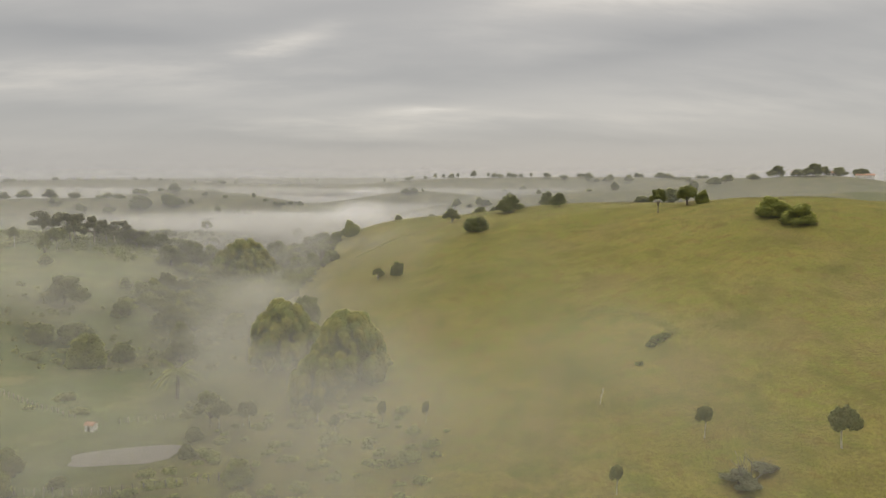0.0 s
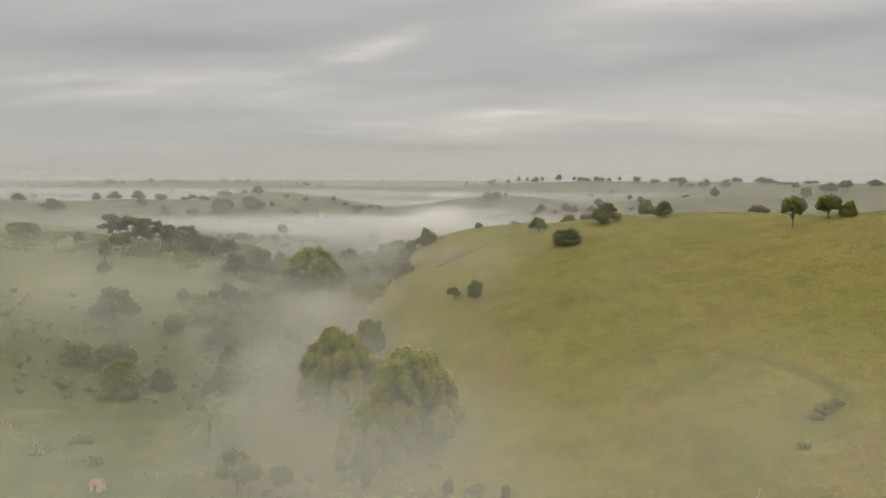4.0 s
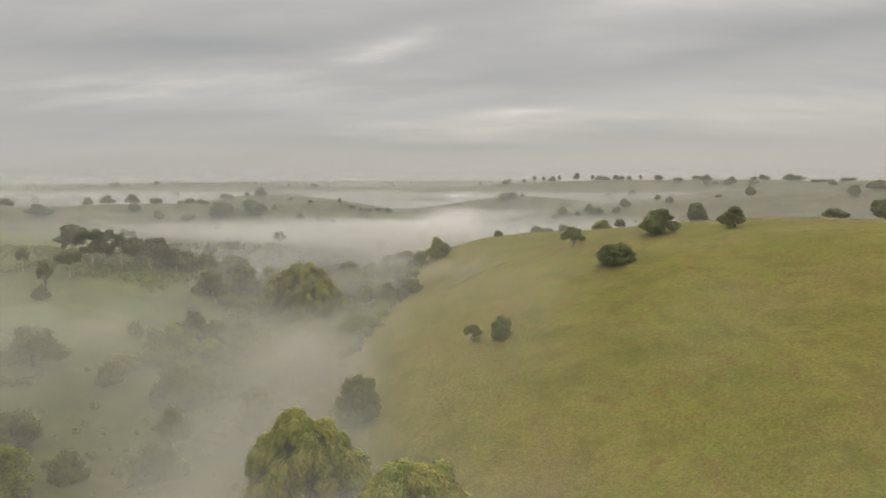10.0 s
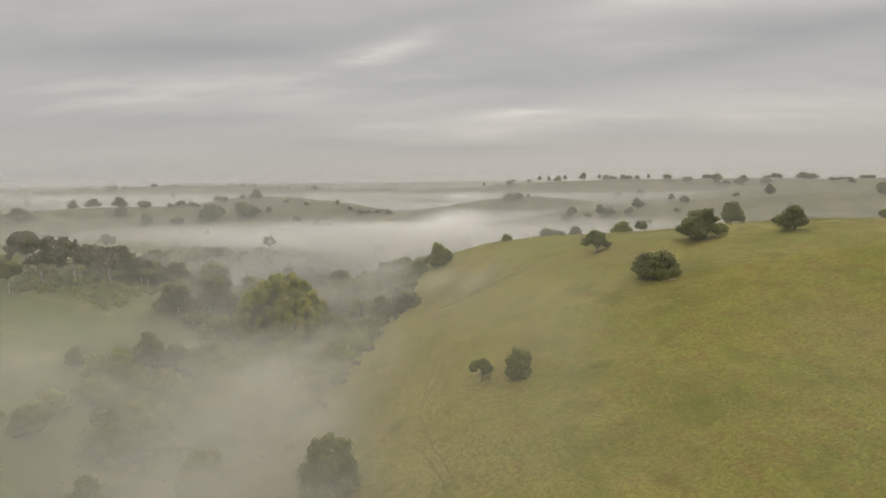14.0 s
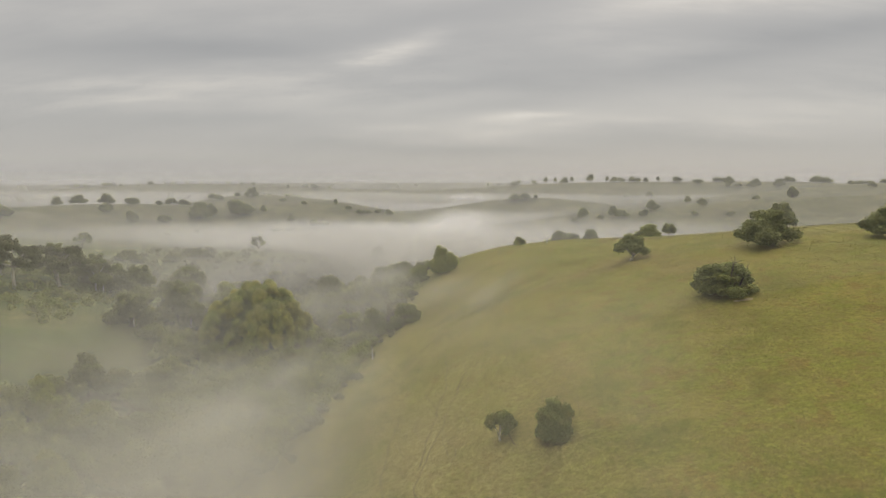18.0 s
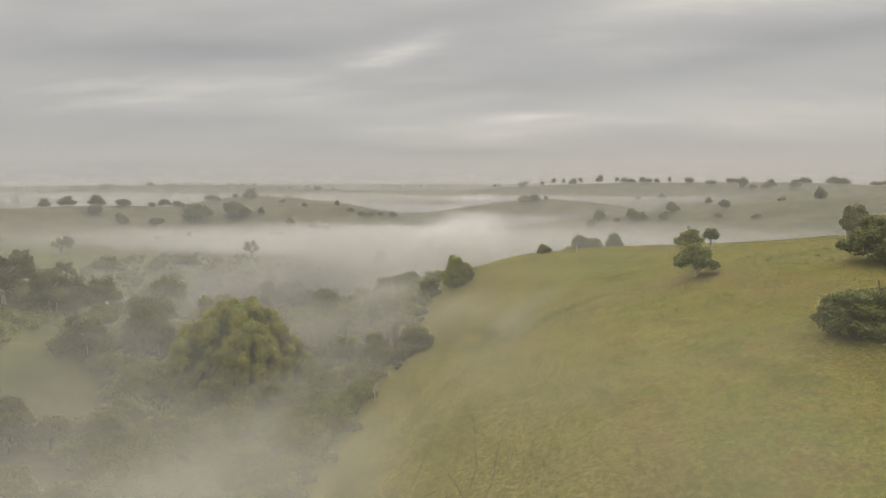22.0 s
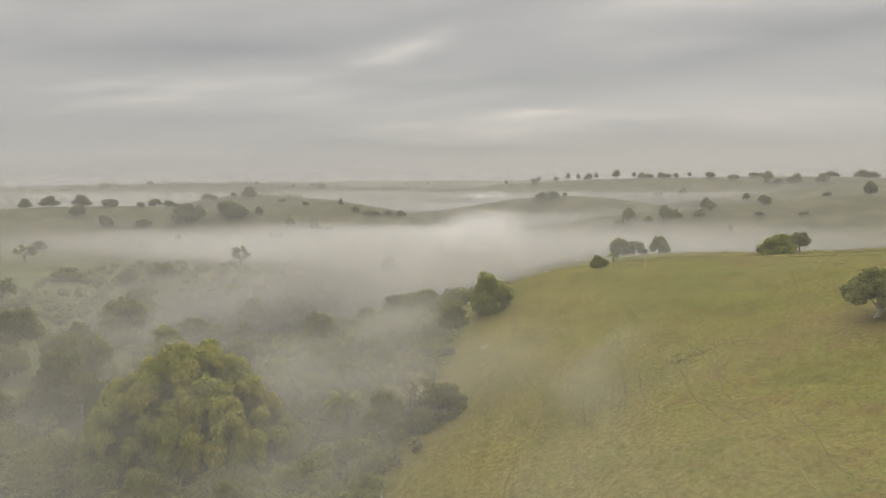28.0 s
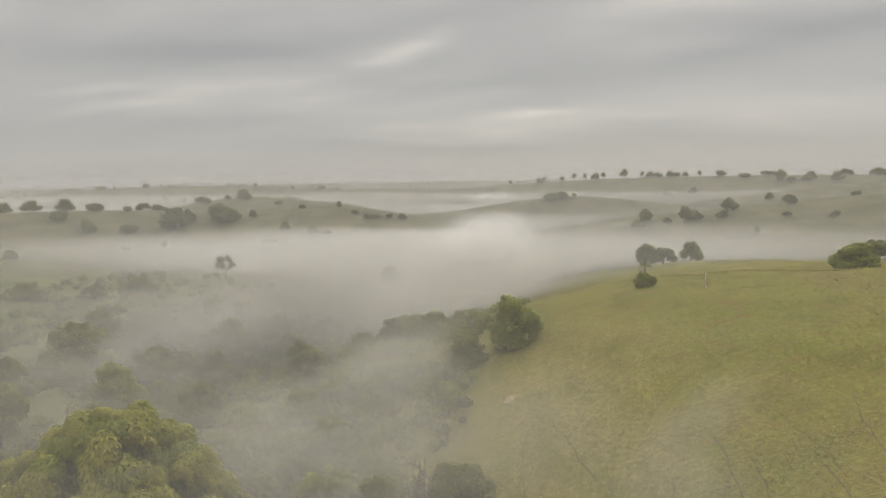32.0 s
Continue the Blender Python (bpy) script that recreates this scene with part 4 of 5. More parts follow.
tree("dome", 70.8, 280, 6.4, 8.4, "dark compact domed tree on open grass", "crest trees")
tree("dome", 51, 286, 7.4, 12.4, "wide dark spreading tree on the hill's shoulder", "crest trees")
tree("bush", 33.5, 257, 6.0, 11.2, "wide dark-green thicket with bare twigs on the slope", "slope shrubs", variant=0)
dead_tree(34.2, 256.2, 6.6, 3.4, "bare grey branches standing in a dark thicket", 8, 3, BARK)
tree("gnarled", 28.2, 307, 6.6, 8.6, "gnarled open-crowned tree with pale limbs on the slope", "crest trees", variant=1)
tree("bush", 54.4, 404, 5.7, 10.5, "low light-green spreading tree on the crest", "crest trees", variant=1)
tree("round", 65, 416, 5.6, 6.8, "dark round tree beside a lighter one on the crest", "crest trees")
tree("bush", 5.2, 383, 3.0, 4.2, "small green domed tree at the hill's end", "crest trees", variant=1)
palm(21.7, 463, 5.6, "short leaning palm on the hill's end", "hill palms")
tree("dome", 31.7, 510, 9.2, 8.0, "dark tree standing in fog below the hill", "foggy hollow trees")
tree("dome", 38.4, 511, 6.8, 11.5, "broad grey tree standing in fog below the hill", "foggy hollow trees")
tree("dome", 48.9, 512, 8.4, 9.0, "pale fog-veiled tree below the hill", "foggy hollow trees")
tree("bush", -20.4, 365.6, 8.9, 9.0, "leafy light-green tree at the hill's foot", "slope shrubs", variant=1)
tree("bush", -28, 364, 6.5, 7.5, "dark rounded shrub at the hill's foot", "slope shrubs", variant=0)
tree("bush", 2.6, 222.6, 5.6, 5.0, "small dark tree with a short pale trunk on the open slope", "slope trees", variant=2)
tree("gnarled", -3.7, 226.0, 4.6, 4.2, "small sparse tree beside another on the slope", "slope trees", variant=0)
dead_tree(14.3, 374, 3.2, 2.2, "bare white forked dead tree on the crest", 3)
tree("bush", 110.7, 176, 5.6, 9.2, "round light-green shrub on the hill", "slope shrubs", variant=1)
tree("bush", 109.5, 187, 5.8, 9.2, "grey-green spreading tree on the hill", "slope trees", variant=1)
# ---- slender pale-stemmed trees on the lower slope ----
PALE = "slender tree with a pale stem and small dark crown"
tree("slim", 46.3, 93.6, 5.2, 2.8, PALE, "pale-stemmed trees")
tree("slim", 62.2, 85.8, 6.0, 4.9, PALE, "pale-stemmed trees")
tree("slim", 29.5, 83, 4.2, 2.0, PALE, "pale-stemmed trees")
dead_tree(36, 111, 2.8, 1.2, "bare pale stem standing on the lower slope", 21)
tree("scrub", 45.5, 81.5, 2.0, 6.0, "grey twiggy spreading shrub on the lower slope", "slope shrubs", variant=0)
tree("scrub", 50.0, 83.5, 1.5, 4.5, "grey twiggy spreading shrub on the lower slope", "slope shrubs", variant=1)
dead_tree(47, 82, 3.0, 4.0, "bare grey twigs standing in a low shrub", 22, 4, BARK_DRY)
# ---- west knoll ----
tree("dome", -104.9, 226.2, 9.9, 13.4, "large dark domed tree at the edge of the fog", "knoll trees")
tree("slim", -138.7, 295.4, 10.2, 9.2, "dark tree with a forked pale stem on the knoll", "knoll trees")
tree("dome", -130.3, 268.4, 5.2, 5.3, "small dark tree on the knoll", "knoll trees")
tree("open", -134, 276, 11.5, 6.0, "tall thin open tree on the knoll", "knoll trees")
UMB = "tall flat-topped grey tree with pale stems on the knoll"
for ux, uy, uh, uw in ((-132, 316, 14.5, 12), (-140, 312, 14.5, 11), (-128, 329, 12.5, 15), (-146, 330, 13, 14), (-136, 340, 11, 12), (-153, 322, 13, 11), (-168, 345, 12, 13), (-120, 334, 9, 9)):
    tree("umbrella", ux, uy, uh, uw, UMB, "knoll wood")
for ux, uy, uh, uw in ((-161, 402, 9.5, 9), (-235, 513, 8.5, 11), (-190, 420, 9, 10)):
    tree("open", ux, uy, uh, uw, "ragged grey tree at the edge of the fog", "knoll wood")
tree("bush", -204, 335, 8.5, 16, "broad green thicket on the knoll", "knoll wood", variant=2)
tree("slim", -158, 300, 8.5, 5.0, "slender pale-stemmed tree on the knoll", "knoll trees")
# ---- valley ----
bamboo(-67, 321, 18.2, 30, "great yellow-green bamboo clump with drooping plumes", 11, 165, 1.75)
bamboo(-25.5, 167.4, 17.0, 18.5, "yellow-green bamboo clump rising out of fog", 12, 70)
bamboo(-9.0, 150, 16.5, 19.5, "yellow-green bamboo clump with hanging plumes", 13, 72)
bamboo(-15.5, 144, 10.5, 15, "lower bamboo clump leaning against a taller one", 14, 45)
tree("bush", -24.8, 203, 10.2, 9.2, "dark rounded tree beside the valley track", "valley trees")
tree("bush", -47.2, 213.5, 9.2, 10.8, "dark fog-veiled tree in the valley", "valley trees")
tree("bush", -27.0, 321, 6.0, 8.5, "dark thicket at the slope's foot", "valley trees", variant=0)
tree("upright", -36.0, 321, 7.0, 5.5, "dark upright tree in a thicket", "valley trees", variant=1)
dead_tree(-31.4, 318.4, 8.4, 4.4, "bare pale dead tree standing in a thicket", 5, 6, BARK_DRY)
for vx_, vy_, vh, vw in ((-33.6, 317.0, 4.6, 4.6), (-29.6, 317.6, 4.2, 4.4), (-34.5, 322.0, 5.6, 5.0), (-38.5, 323.5, 4.0, 4.6)):
    tree("bush", vx_, vy_, vh, vw, "dark leafy shrub in a thicket at the slope's foot", "valley trees", variant=0)
dead_tree(-31.6, 294.6, 4.2, 1.0, "slender bare white stem standing in scrub", 31)
palm(-43, 326.5, 8.6, "spreading green palm in the valley scrub", "valley palms")
palm(-48, 345, 7.5, "spreading green palm in the valley scrub", "valley palms")
tree("open", -134.8, 517, 10.0, 9.0, "ragged tree standing alone in the fog", "valley trees", variant=2)
palm(-47.6, 152.5, 10.2, "shaggy palm in the damp valley", "valley palms")
palm(-52, 362, 7.0, "spreading green palm in the valley scrub", "valley palms")
FOGGY = "dark tree half hidden in valley fog"
for kind, vx_, vy_, vh, vw in (
    ("dome", -114.5, 386, 11.1, 14), ("slim", -98, 337, 9.8, 7), ("round", -94, 338, 9.4, 9), ("dome", -91, 324, 11, 11), ("dome", -74, 360, 7.5, 8),
    ("upright", -98, 431, 11, 12), ("dome", -101, 397, 7.8, 16), ("dome", -60, 378, 8, 10.5), ("dome", -52, 366, 5, 6.5),
    ("dome", -38, 361, 3.6, 6), ("round", -55, 356, 6, 7), ("round", -72, 547, 12, 11), ("dome", -66, 558, 7, 8),
    ("dome", -25, 575, 7, 9), ("dome", -177, 457, 6, 13), ("dome", -161, 468, 5, 11), ("dome", -155, 485, 5, 13), ("upright", -122, 398, 12, 13),
    ("slim", -94, 331, 10.6, 7), ("round", -112, 343, 9.5, 10), ("dome", -118, 341, 9.5, 10), ("dome", -137, 357, 8.4, 12), ("dome", -136, 431, 9, 12),
    ("dome", -98, 312, 9.5, 13)):
    tree(kind, vx_, vy_, vh, vw, FOGGY, "valley trees")
for kind, vx_, vy_, vh, vw in (
    ("dome", -86, 273, 7, 8), ("dome", -82, 277, 6.5, 7), ("bush", -89, 230, 6, 7), ("dome", -71, 228, 8, 9), ("bush", -52, 324, 5, 6),
    ("dome", -68, 260, 7, 9), ("bush", -77, 256, 8, 12), ("dome", -74, 232, 8, 10), ("bush", -95, 190, 6, 8), ("bush", -78, 178, 9, 11),
    ("bush", -72, 187, 6, 7), ("dome", -130, 414, 9, 17), ("dome", -90, 279, 6, 6.5), 
    ("bush", -88, 196, 7, 10), ("open", -35, 132, 7.2, 7), ("bush", -24, 105, 3.9, 5.5), ("bush", -61, 104, 6.4, 6.5),
    ("slim", -27, 130, 5.5, 3.6), ("slim", -14, 130, 5, 3), ("dome", -75, 280, 7.5, 13), ("bush", -91, 240, 4, 9),
    ("upright", -62, 205, 8, 7), ("dome", -58, 190, 7, 10), ("dome", -64, 300, 8, 10), ("dome", -80, 330, 9, 11), ("round", -52, 300, 6, 7)):
    tree(kind, vx_, vy_, vh, vw, FOGGY, "valley trees")
rnd = random.Random(41)
for k in range(20):
    sx, sy = rnd.uniform(-66, -36), rnd.uniform(372, 450)
    sh = rnd.uniform(3.5, 7.5)
    tree(rnd.choice(("dome", "bush", "gnarled")), sx, sy, sh, sh * rnd.uniform(1.0, 1.5), FOGGY, "valley trees")
for k in range(24):
    sx, sy = rnd.uniform(-150, -66), rnd.uniform(352, 470)
    sh = rnd.uniform(3.0, 8.5)
    tree(rnd.choice(("dome", "bush", "round", "gnarled")), sx, sy, sh, sh * rnd.uniform(1.0, 1.5), FOGGY, "valley trees")
for k in range(14):
    sx, sy = rnd.uniform(-128, -82), rnd.uniform(300, 345)
    if (sx + 105) ** 2 + (sy - 285) ** 2 < 28 ** 2:
        continue
    sh = rnd.uniform(4.0, 9.0)
    tree(rnd.choice(("dome", "bush", "slim", "gnarled")), sx, sy, sh, sh * rnd.uniform(0.9, 1.3), FOGGY, "valley trees")
# ---- low scrub: the damp valley floor ----
def thicket(name, shrubs, label, mat, seed, dens=8.0, flat=0.35):
    """Closed scrub that nobody could count: a few leafy heads for each plant of a place, height and width."""
    rng = np.random.default_rng(seed)
    lobes = []
    for x, y, h, w in shrubs:
        z = float(ground_z(x, y))
        for k in range(6):
            a, q = 2.4 * k + rng.uniform(-0.5, 0.5), math.sqrt((k + 0.3) / 6) * 0.36 * w
            r = w * rng.uniform(0.17, 0.27)
            lobes.append((x + q * math.cos(a), y + q * math.sin(a), z + max(0.3 * r, h * rng.uniform(0.45, 0.95) * (1 - 1.6 * (q / w) ** 2) - 0.5 * r), r, r * rng.uniform(0.75, 1.0)))
    ob = put(name, mesh_of(name, *lobe_leaves(lobes, dens * 1.5, 0.36, 0.25, rng, 0.15, flat, ruffle=0.24)), mat)
    tagged(ob, label, "scrub", kind="stuff")


def scattered(count, xs_, ys_, low, high, seed, keep, wide=1.0):
    """Plants strewn over a stretch: place, height and width."""
    r = random.Random(seed)
    got = []
    while len(got) < count:
        x, y = r.uniform(*xs_), r.uniform(*ys_)
        if keep(x, y):
            h = r.uniform(low, high)
            got.append((x, y, h, h * r.uniform(1.1, 1.8) * wide))
    return got


def foot_line(y):
    """Where the scrub ends against the slope."""
    return -36 + 0.10 * (y - 240) if y < 330 else -27 + 0.16 * (y - 330)


def off_field(x, y):
    return (x + 105) ** 2 + (y - 285) ** 2 > 27 ** 2 and (x + 67) ** 2 + (y - 321) ** 2 > 12 ** 2 and (x + 43) ** 2 + (y - 323) ** 2 > 49 and (x + 31.5) ** 2 + (y - 316) ** 2 > 20


rnd = random.Random(5)
thicket("valley_scrub", scattered(210, (-92, -30), (244, 330), 2.4, 5.6, 51, lambda x, y: off_field(x, y) and x < foot_line(y) - 4), "leafy green scrub crowding the valley floor", LEAF_MID, 52)
thicket("edge_scrub", scattered(70, (-48, -26), (240, 400), 0.9, 2.2, 53, lambda x, y: foot_line(y) - 12 < x < foot_line(y)), "low grey-green scrub at the slope's foot", LEAF_GREY, 54)
thicket("foggy_scrub", scattered(110, (-110, -30), (330, 440), 1.6, 4.4, 55, lambda x, y: off_field(x, y) and x < foot_line(y) - 4), "low grey-green scrub on the damp valley floor", LEAF_GREY, 56, 6.0)
thicket("damp_bushes", scattered(70, (-135, -28), (100, 235), 0.4, 1.4, 57, lambda x, y: (x + 46) ** 2 + (y - 121) ** 2 > 300 and (x + 58) ** 2 + (y - 132) ** 2 > 40, 2.2), "low bushes scattered over damp pasture", LEAF_MID, 58, 10.0, 1.1)
thicket("misty_scrub", scattered(105, (-44, 10), (80, 142), 0.3, 1.0, 59, lambda x, y: (x + 47.6) ** 2 + (y - 121.6) ** 2 > 170 and ((x + 17) / 27) ** 2 + ((y - 111) / 31) ** 2 < 1, 2.4), "low olive bushes in the misty scrub", LEAF_LIGHT, 60, 12.0, 1.1)
def undergrowth(name, spots, label, mat, seed, dens):
    """Dense low leafage that nobody could count."""
    rng = np.random.default_rng(seed)
    lobes = [(x, y, float(ground_z(x, y)) + 0.45 * r, r, r * 0.85) for x, y, r in spots]
    ob = put(name, mesh_of(name, *lobe_leaves(lobes, dens * 2, 0.36, 0.25, rng, 0.15, ruffle=0.24)), mat)
    tagged(ob, label, "undergrowth", kind="stuff")


spots = []
while len(spots) < 900:
    sy = rnd.uniform(234, 445)
    edge_x = -34 + 0.10 * (sy - 240) if sy < 330 else -25 + 0.16 * (sy - 330)
    sx = edge_x - 2 - rnd.random() ** 1.1 * (70 if sy > 280 else 36)
    if (sx + 105) ** 2 + (sy - 285) ** 2 < 28 ** 2 or (sx + 38) ** 2 + (sy - 323) ** 2 < 36:
        continue
    spots.append((sx - 5, sy, rnd.uniform(0.9, 2.2)))
undergrowth("undergrowth", spots, "dense grey-green undergrowth on the valley floor", LEAF_MID, 31, 7)
spots = [(rnd.uniform(-215, -110), rnd.uniform(298, 372), rnd.uniform(0.6, 1.8)) for k in range(420)]
undergrowth("knoll_scrub", spots, "dense low scrub along the knoll", LEAF_MID, 32, 5)
spots = [(rnd.uniform(-140, -30), rnd.uniform(150, 236), rnd.uniform(0.3, 1.1)) for k in range(200)]
undergrowth("damp_scrub", [s for s in spots if s[1] > 150 + 0.3 * (s[0] + 140) or s[0] < -80], "low scattered scrub on damp pasture", LEAF_MID, 33, 6)
# the thicket between the bamboo and the slope
rnd = random.Random(63)
for sx, sy, sh, sw in ((-88, 262, 7.5, 7), (-84, 257, 8, 6.5), (-80, 252, 8.5, 8), (-76, 246, 7, 8), (-72, 240, 7.5, 7), (-90, 268, 6.5, 6), (-68, 236, 6.5, 8), (-78, 262, 6.5, 7), (-64, 246, 6, 8), (-99, 262, 4.5, 5), (-70, 256, 6, 7)):
    tree("bush", sx, sy, sh, sw, FOGGY, "valley trees")
for sx, sy, sh, sw in ((-32.9, 129.9, 5.8, 2.8), (-28.7, 131.5, 4.8, 2.4), (-13.7, 126.5, 5.4, 1.9), (-1.4, 122.4, 5.0, 2.0), (-9.9, 120.0, 4.4, 2.2), (-19.0, 134.0, 4.8, 1.8), (6.5, 119.0, 4.4, 1.6)):
    tree("slim", sx, sy, sh, sw, "slender pale-stemmed tree in the misty scrub", "pale-stemmed trees")
for sx, sy, sh, sw in ((-62.5, 112.6, 3.6, 5.0), (-66, 118, 2.6, 4.5), (-53, 108.5, 1.6, 3.5), (-35.5, 118, 2.6, 3.4), (-36.5, 126.5, 2.8, 4.0), (-24.7, 107.5, 3.0, 4.2)):
    tree("bush", sx, sy, sh, sw, "dark leafy bush by the pond", "pasture bushes")
for sx, sy, sh, sw in ((53.7, 130.0, 1.7, 3.0), (55.6, 131.2, 1.2, 2.4), (51.8, 129.0, 0.9, 2.2), (47.0, 122.0, 0.7, 1.8)):
    tree("bush", sx, sy, sh, sw, "scrub clump in a dry hollow", "gully scrub", variant=1)
spots = [(rnd.uniform(-185, -60), rnd.uniform(372, 520), rnd.uniform(0.5, 2.1)) for k in range(420)]
undergrowth("wet_scrub", spots, "dense low scrub in the foggy bottom land", LEAF_GREY, 35, 6)
# ---- far trees ----
FAR_DOME = "dark domed tree on a hazy far hill"
FAR_ROUND = "dark round-crowned tree on a hazy far hill"
FAR_UMBRELLA = "thin flat-topped tree on a hazy far hill"
FAR_PALM = "small palm on a hazy far hill"
tree("dome", -273, 900, 10.7, 15.9, FAR_DOME, "hill trees")
tree("dome", -386, 721, 8.1, 10.1, FAR_DOME, "hill trees")
tree("dome", -251, 709, 15.8, 20.2, FAR_DOME, "hill trees")
tree("dome", -230, 740, 13.6, 26.4, FAR_DOME, "hill trees")
tree("dome", -249, 728, 9.9, 9.0, FAR_DOME, "hill trees")
tree("dome", -216, 767, 6.7, 6.7, FAR_DOME, "hill trees")
tree("dome", -323, 687, 7.7, 12.7, FAR_DOME, "hill trees")
tree("dome", -270, 682, 6.8, 11.9, FAR_DOME, "hill trees")
tree("dome", -329, 922, 6.3, 12.5, FAR_DOME, "hill trees")
tree("dome", -310, 894, 6.0, 13.2, FAR_DOME, "hill trees")
tree("dome", -294, 909, 4.8, 8.5, FAR_DOME, "hill trees")
tree("dome", -301, 760, 6.9, 12.4, FAR_DOME, "hill trees")
tree("dome", -291, 764, 5.7, 12.4, FAR_DOME, "hill trees")
tree("round", -615, 1411, 15.3, 15.3, FAR_ROUND, "hill trees")
tree("dome", -302, 739, 4.8, 6.7, FAR_DOME, "hill trees")
tree("dome", -223, 852, 4.3, 8.7, FAR_DOME, "hill trees")
tree("dome", -192, 819, 4.1, 7.2, FAR_DOME, "hill trees")
tree("round", -154, 795, 7.8, 4.9, FAR_ROUND, "hill trees")
tree("dome", -138, 779, 3.8, 7.5, FAR_DOME, "hill trees")
tree("dome", -125, 765, 4.1, 8.5, FAR_DOME, "hill trees")
tree("dome", -118, 767, 3.4, 8.5, FAR_DOME, "hill trees")
tree("dome", -109, 771, 4.1, 6.4, FAR_DOME, "hill trees")
tree("dome", -99, 773, 5.0, 8.2, FAR_DOME, "hill trees")
tree("dome", -181, 739, 6.2, 8.0, FAR_DOME, "hill trees")
tree("dome", -158, 730, 6.1, 9.7, FAR_DOME, "hill trees")
tree("dome", -149, 730, 4.9, 9.6, FAR_DOME, "hill trees")
tree("dome", -182, 698, 4.1, 6.7, FAR_DOME, "hill trees")
tree("dome", -178, 702, 3.4, 6.7, FAR_DOME, "hill trees")
tree("round", -231, 654, 5.5, 4.7, FAR_ROUND, "hill trees")
tree("dome", -247, 638, 3.1, 6.9, FAR_DOME, "hill trees")
tree("dome", -269, 570, 6.3, 8.4, FAR_DOME, "hill trees")
palm(-251, 890, 5.8, FAR_PALM, "hill palms")
palm(-228, 881, 5.1, FAR_PALM, "hill palms")
palm(-225, 881, 4.5, FAR_PALM, "hill palms")
palm(-218, 873, 5.0, FAR_PALM, "hill palms")
palm(-208, 860, 4.9, FAR_PALM, "hill palms")
tree("umbrella", -926, 1399, 18.6, 45.3, FAR_UMBRELLA, "hill trees")
tree("dome", -473, 726, 9.8, 15.4, FAR_DOME, "hill trees")
tree("dome", -814, 1363, 13.0, 19.4, FAR_DOME, "hill trees")
tree("dome", -800, 1367, 10.7, 19.4, FAR_DOME, "hill trees")
tree("dome", -794, 1240, 13.9, 16.3, FAR_DOME, "hill trees")
tree("dome", -842, 1366, 14.0, 30.5, FAR_DOME, "hill trees")
tree("dome", -786, 1363, 13.7, 17.4, FAR_DOME, "hill trees")
tree("dome", -803, 1363, 10.0, 12.5, FAR_DOME, "hill trees")
tree("dome", -370, 728, 9.2, 14.7, FAR_DOME, "hill trees")
tree("dome", -350, 737, 9.8, 14.7, FAR_DOME, "hill trees")
tree("dome", -323, 732, 7.2, 13.2, FAR_DOME, "hill trees")
tree("dome", -392, 654, 11.4, 21.7, FAR_DOME, "hill trees")
tree("dome", -330, 703, 5.2, 10.4, FAR_DOME, "hill trees")
tree("dome", -291, 670, 8.7, 10.8, FAR_DOME, "hill trees")
tree("round", -254, 722, 8.6, 9.8, FAR_ROUND, "hill trees")
tree("umbrella", -564, 1376, 16.3, 16.3, FAR_UMBRELLA, "hill trees")
tree("round", 67, 681, 9.8, 7.6, FAR_ROUND, "hill trees")
tree("dome", 62, 680, 4.5, 8.3, FAR_DOME, "hill trees")
tree("round", 90, 680, 11.5, 8.4, FAR_ROUND, "hill trees")
tree("dome", 81, 685, 3.8, 6.1, FAR_DOME, "hill trees")
tree("dome", 117, 693, 5.6, 8.8, FAR_DOME, "hill trees")
tree("dome", 128, 717, 9.2, 12.6, FAR_DOME, "hill trees")
tree("dome", 171, 724, 6.1, 8.7, FAR_DOME, "hill trees")
tree("round", 167, 751, 7.3, 6.4, FAR_ROUND, "hill trees")
tree("dome", 155, 691, 3.2, 6.5, FAR_DOME, "hill trees")
tree("dome", 178, 681, 2.5, 5.6, FAR_DOME, "hill trees")
tree("dome", 182, 685, 2.0, 5.6, FAR_DOME, "hill trees")
tree("dome", 103, 700, 4.8, 3.2, FAR_DOME, "hill trees")
tree("dome", 222, 743, 3.7, 7.5, FAR_DOME, "hill trees")
tree("dome", 207, 1219, 8.4, 15.1, FAR_DOME, "hill trees")
tree("dome", 243, 1225, 10.2, 13.6, FAR_DOME, "hill trees")
tree("dome", -27, 1236, 12.5, 25.0, FAR_DOME, "hill trees")
tree("dome", -65, 1232, 5.0, 8.3, FAR_DOME, "hill trees")
tree("dome", -59, 1236, 4.1, 8.3, FAR_DOME, "hill trees")
tree("dome", -53, 1240, 4.7, 8.3, FAR_DOME, "hill trees")
tree("dome", 22, 867, 7.4, 14.6, FAR_DOME, "hill trees")
tree("dome", 32, 871, 6.1, 14.6, FAR_DOME, "hill trees")
tree("dome", 43, 874, 4.3, 5.3, FAR_DOME, "hill trees")
tree("round", 163, 1308, 14.5, 12.7, FAR_ROUND, "hill trees")
tree("round", 90, 1319, 10.9, 9.0, FAR_ROUND, "hill trees")
tree("round", 105, 1312, 10.8, 7.2, FAR_ROUND, "hill trees")
tree("round", 119, 1298, 12.5, 14.2, FAR_ROUND, "hill trees")
tree("round", 133, 1316, 10.9, 7.3, FAR_ROUND, "hill trees")
tree("round", 70, 1312, 8.1, 9.0, FAR_ROUND, "hill trees")
tree("round", 45, 1333, 8.2, 7.3, FAR_ROUND, "hill trees")
tree("dome", 36, 1315, 8.1, 14.4, FAR_DOME, "hill trees")
tree("dome", -8, 1333, 7.3, 7.3, FAR_DOME, "hill trees")
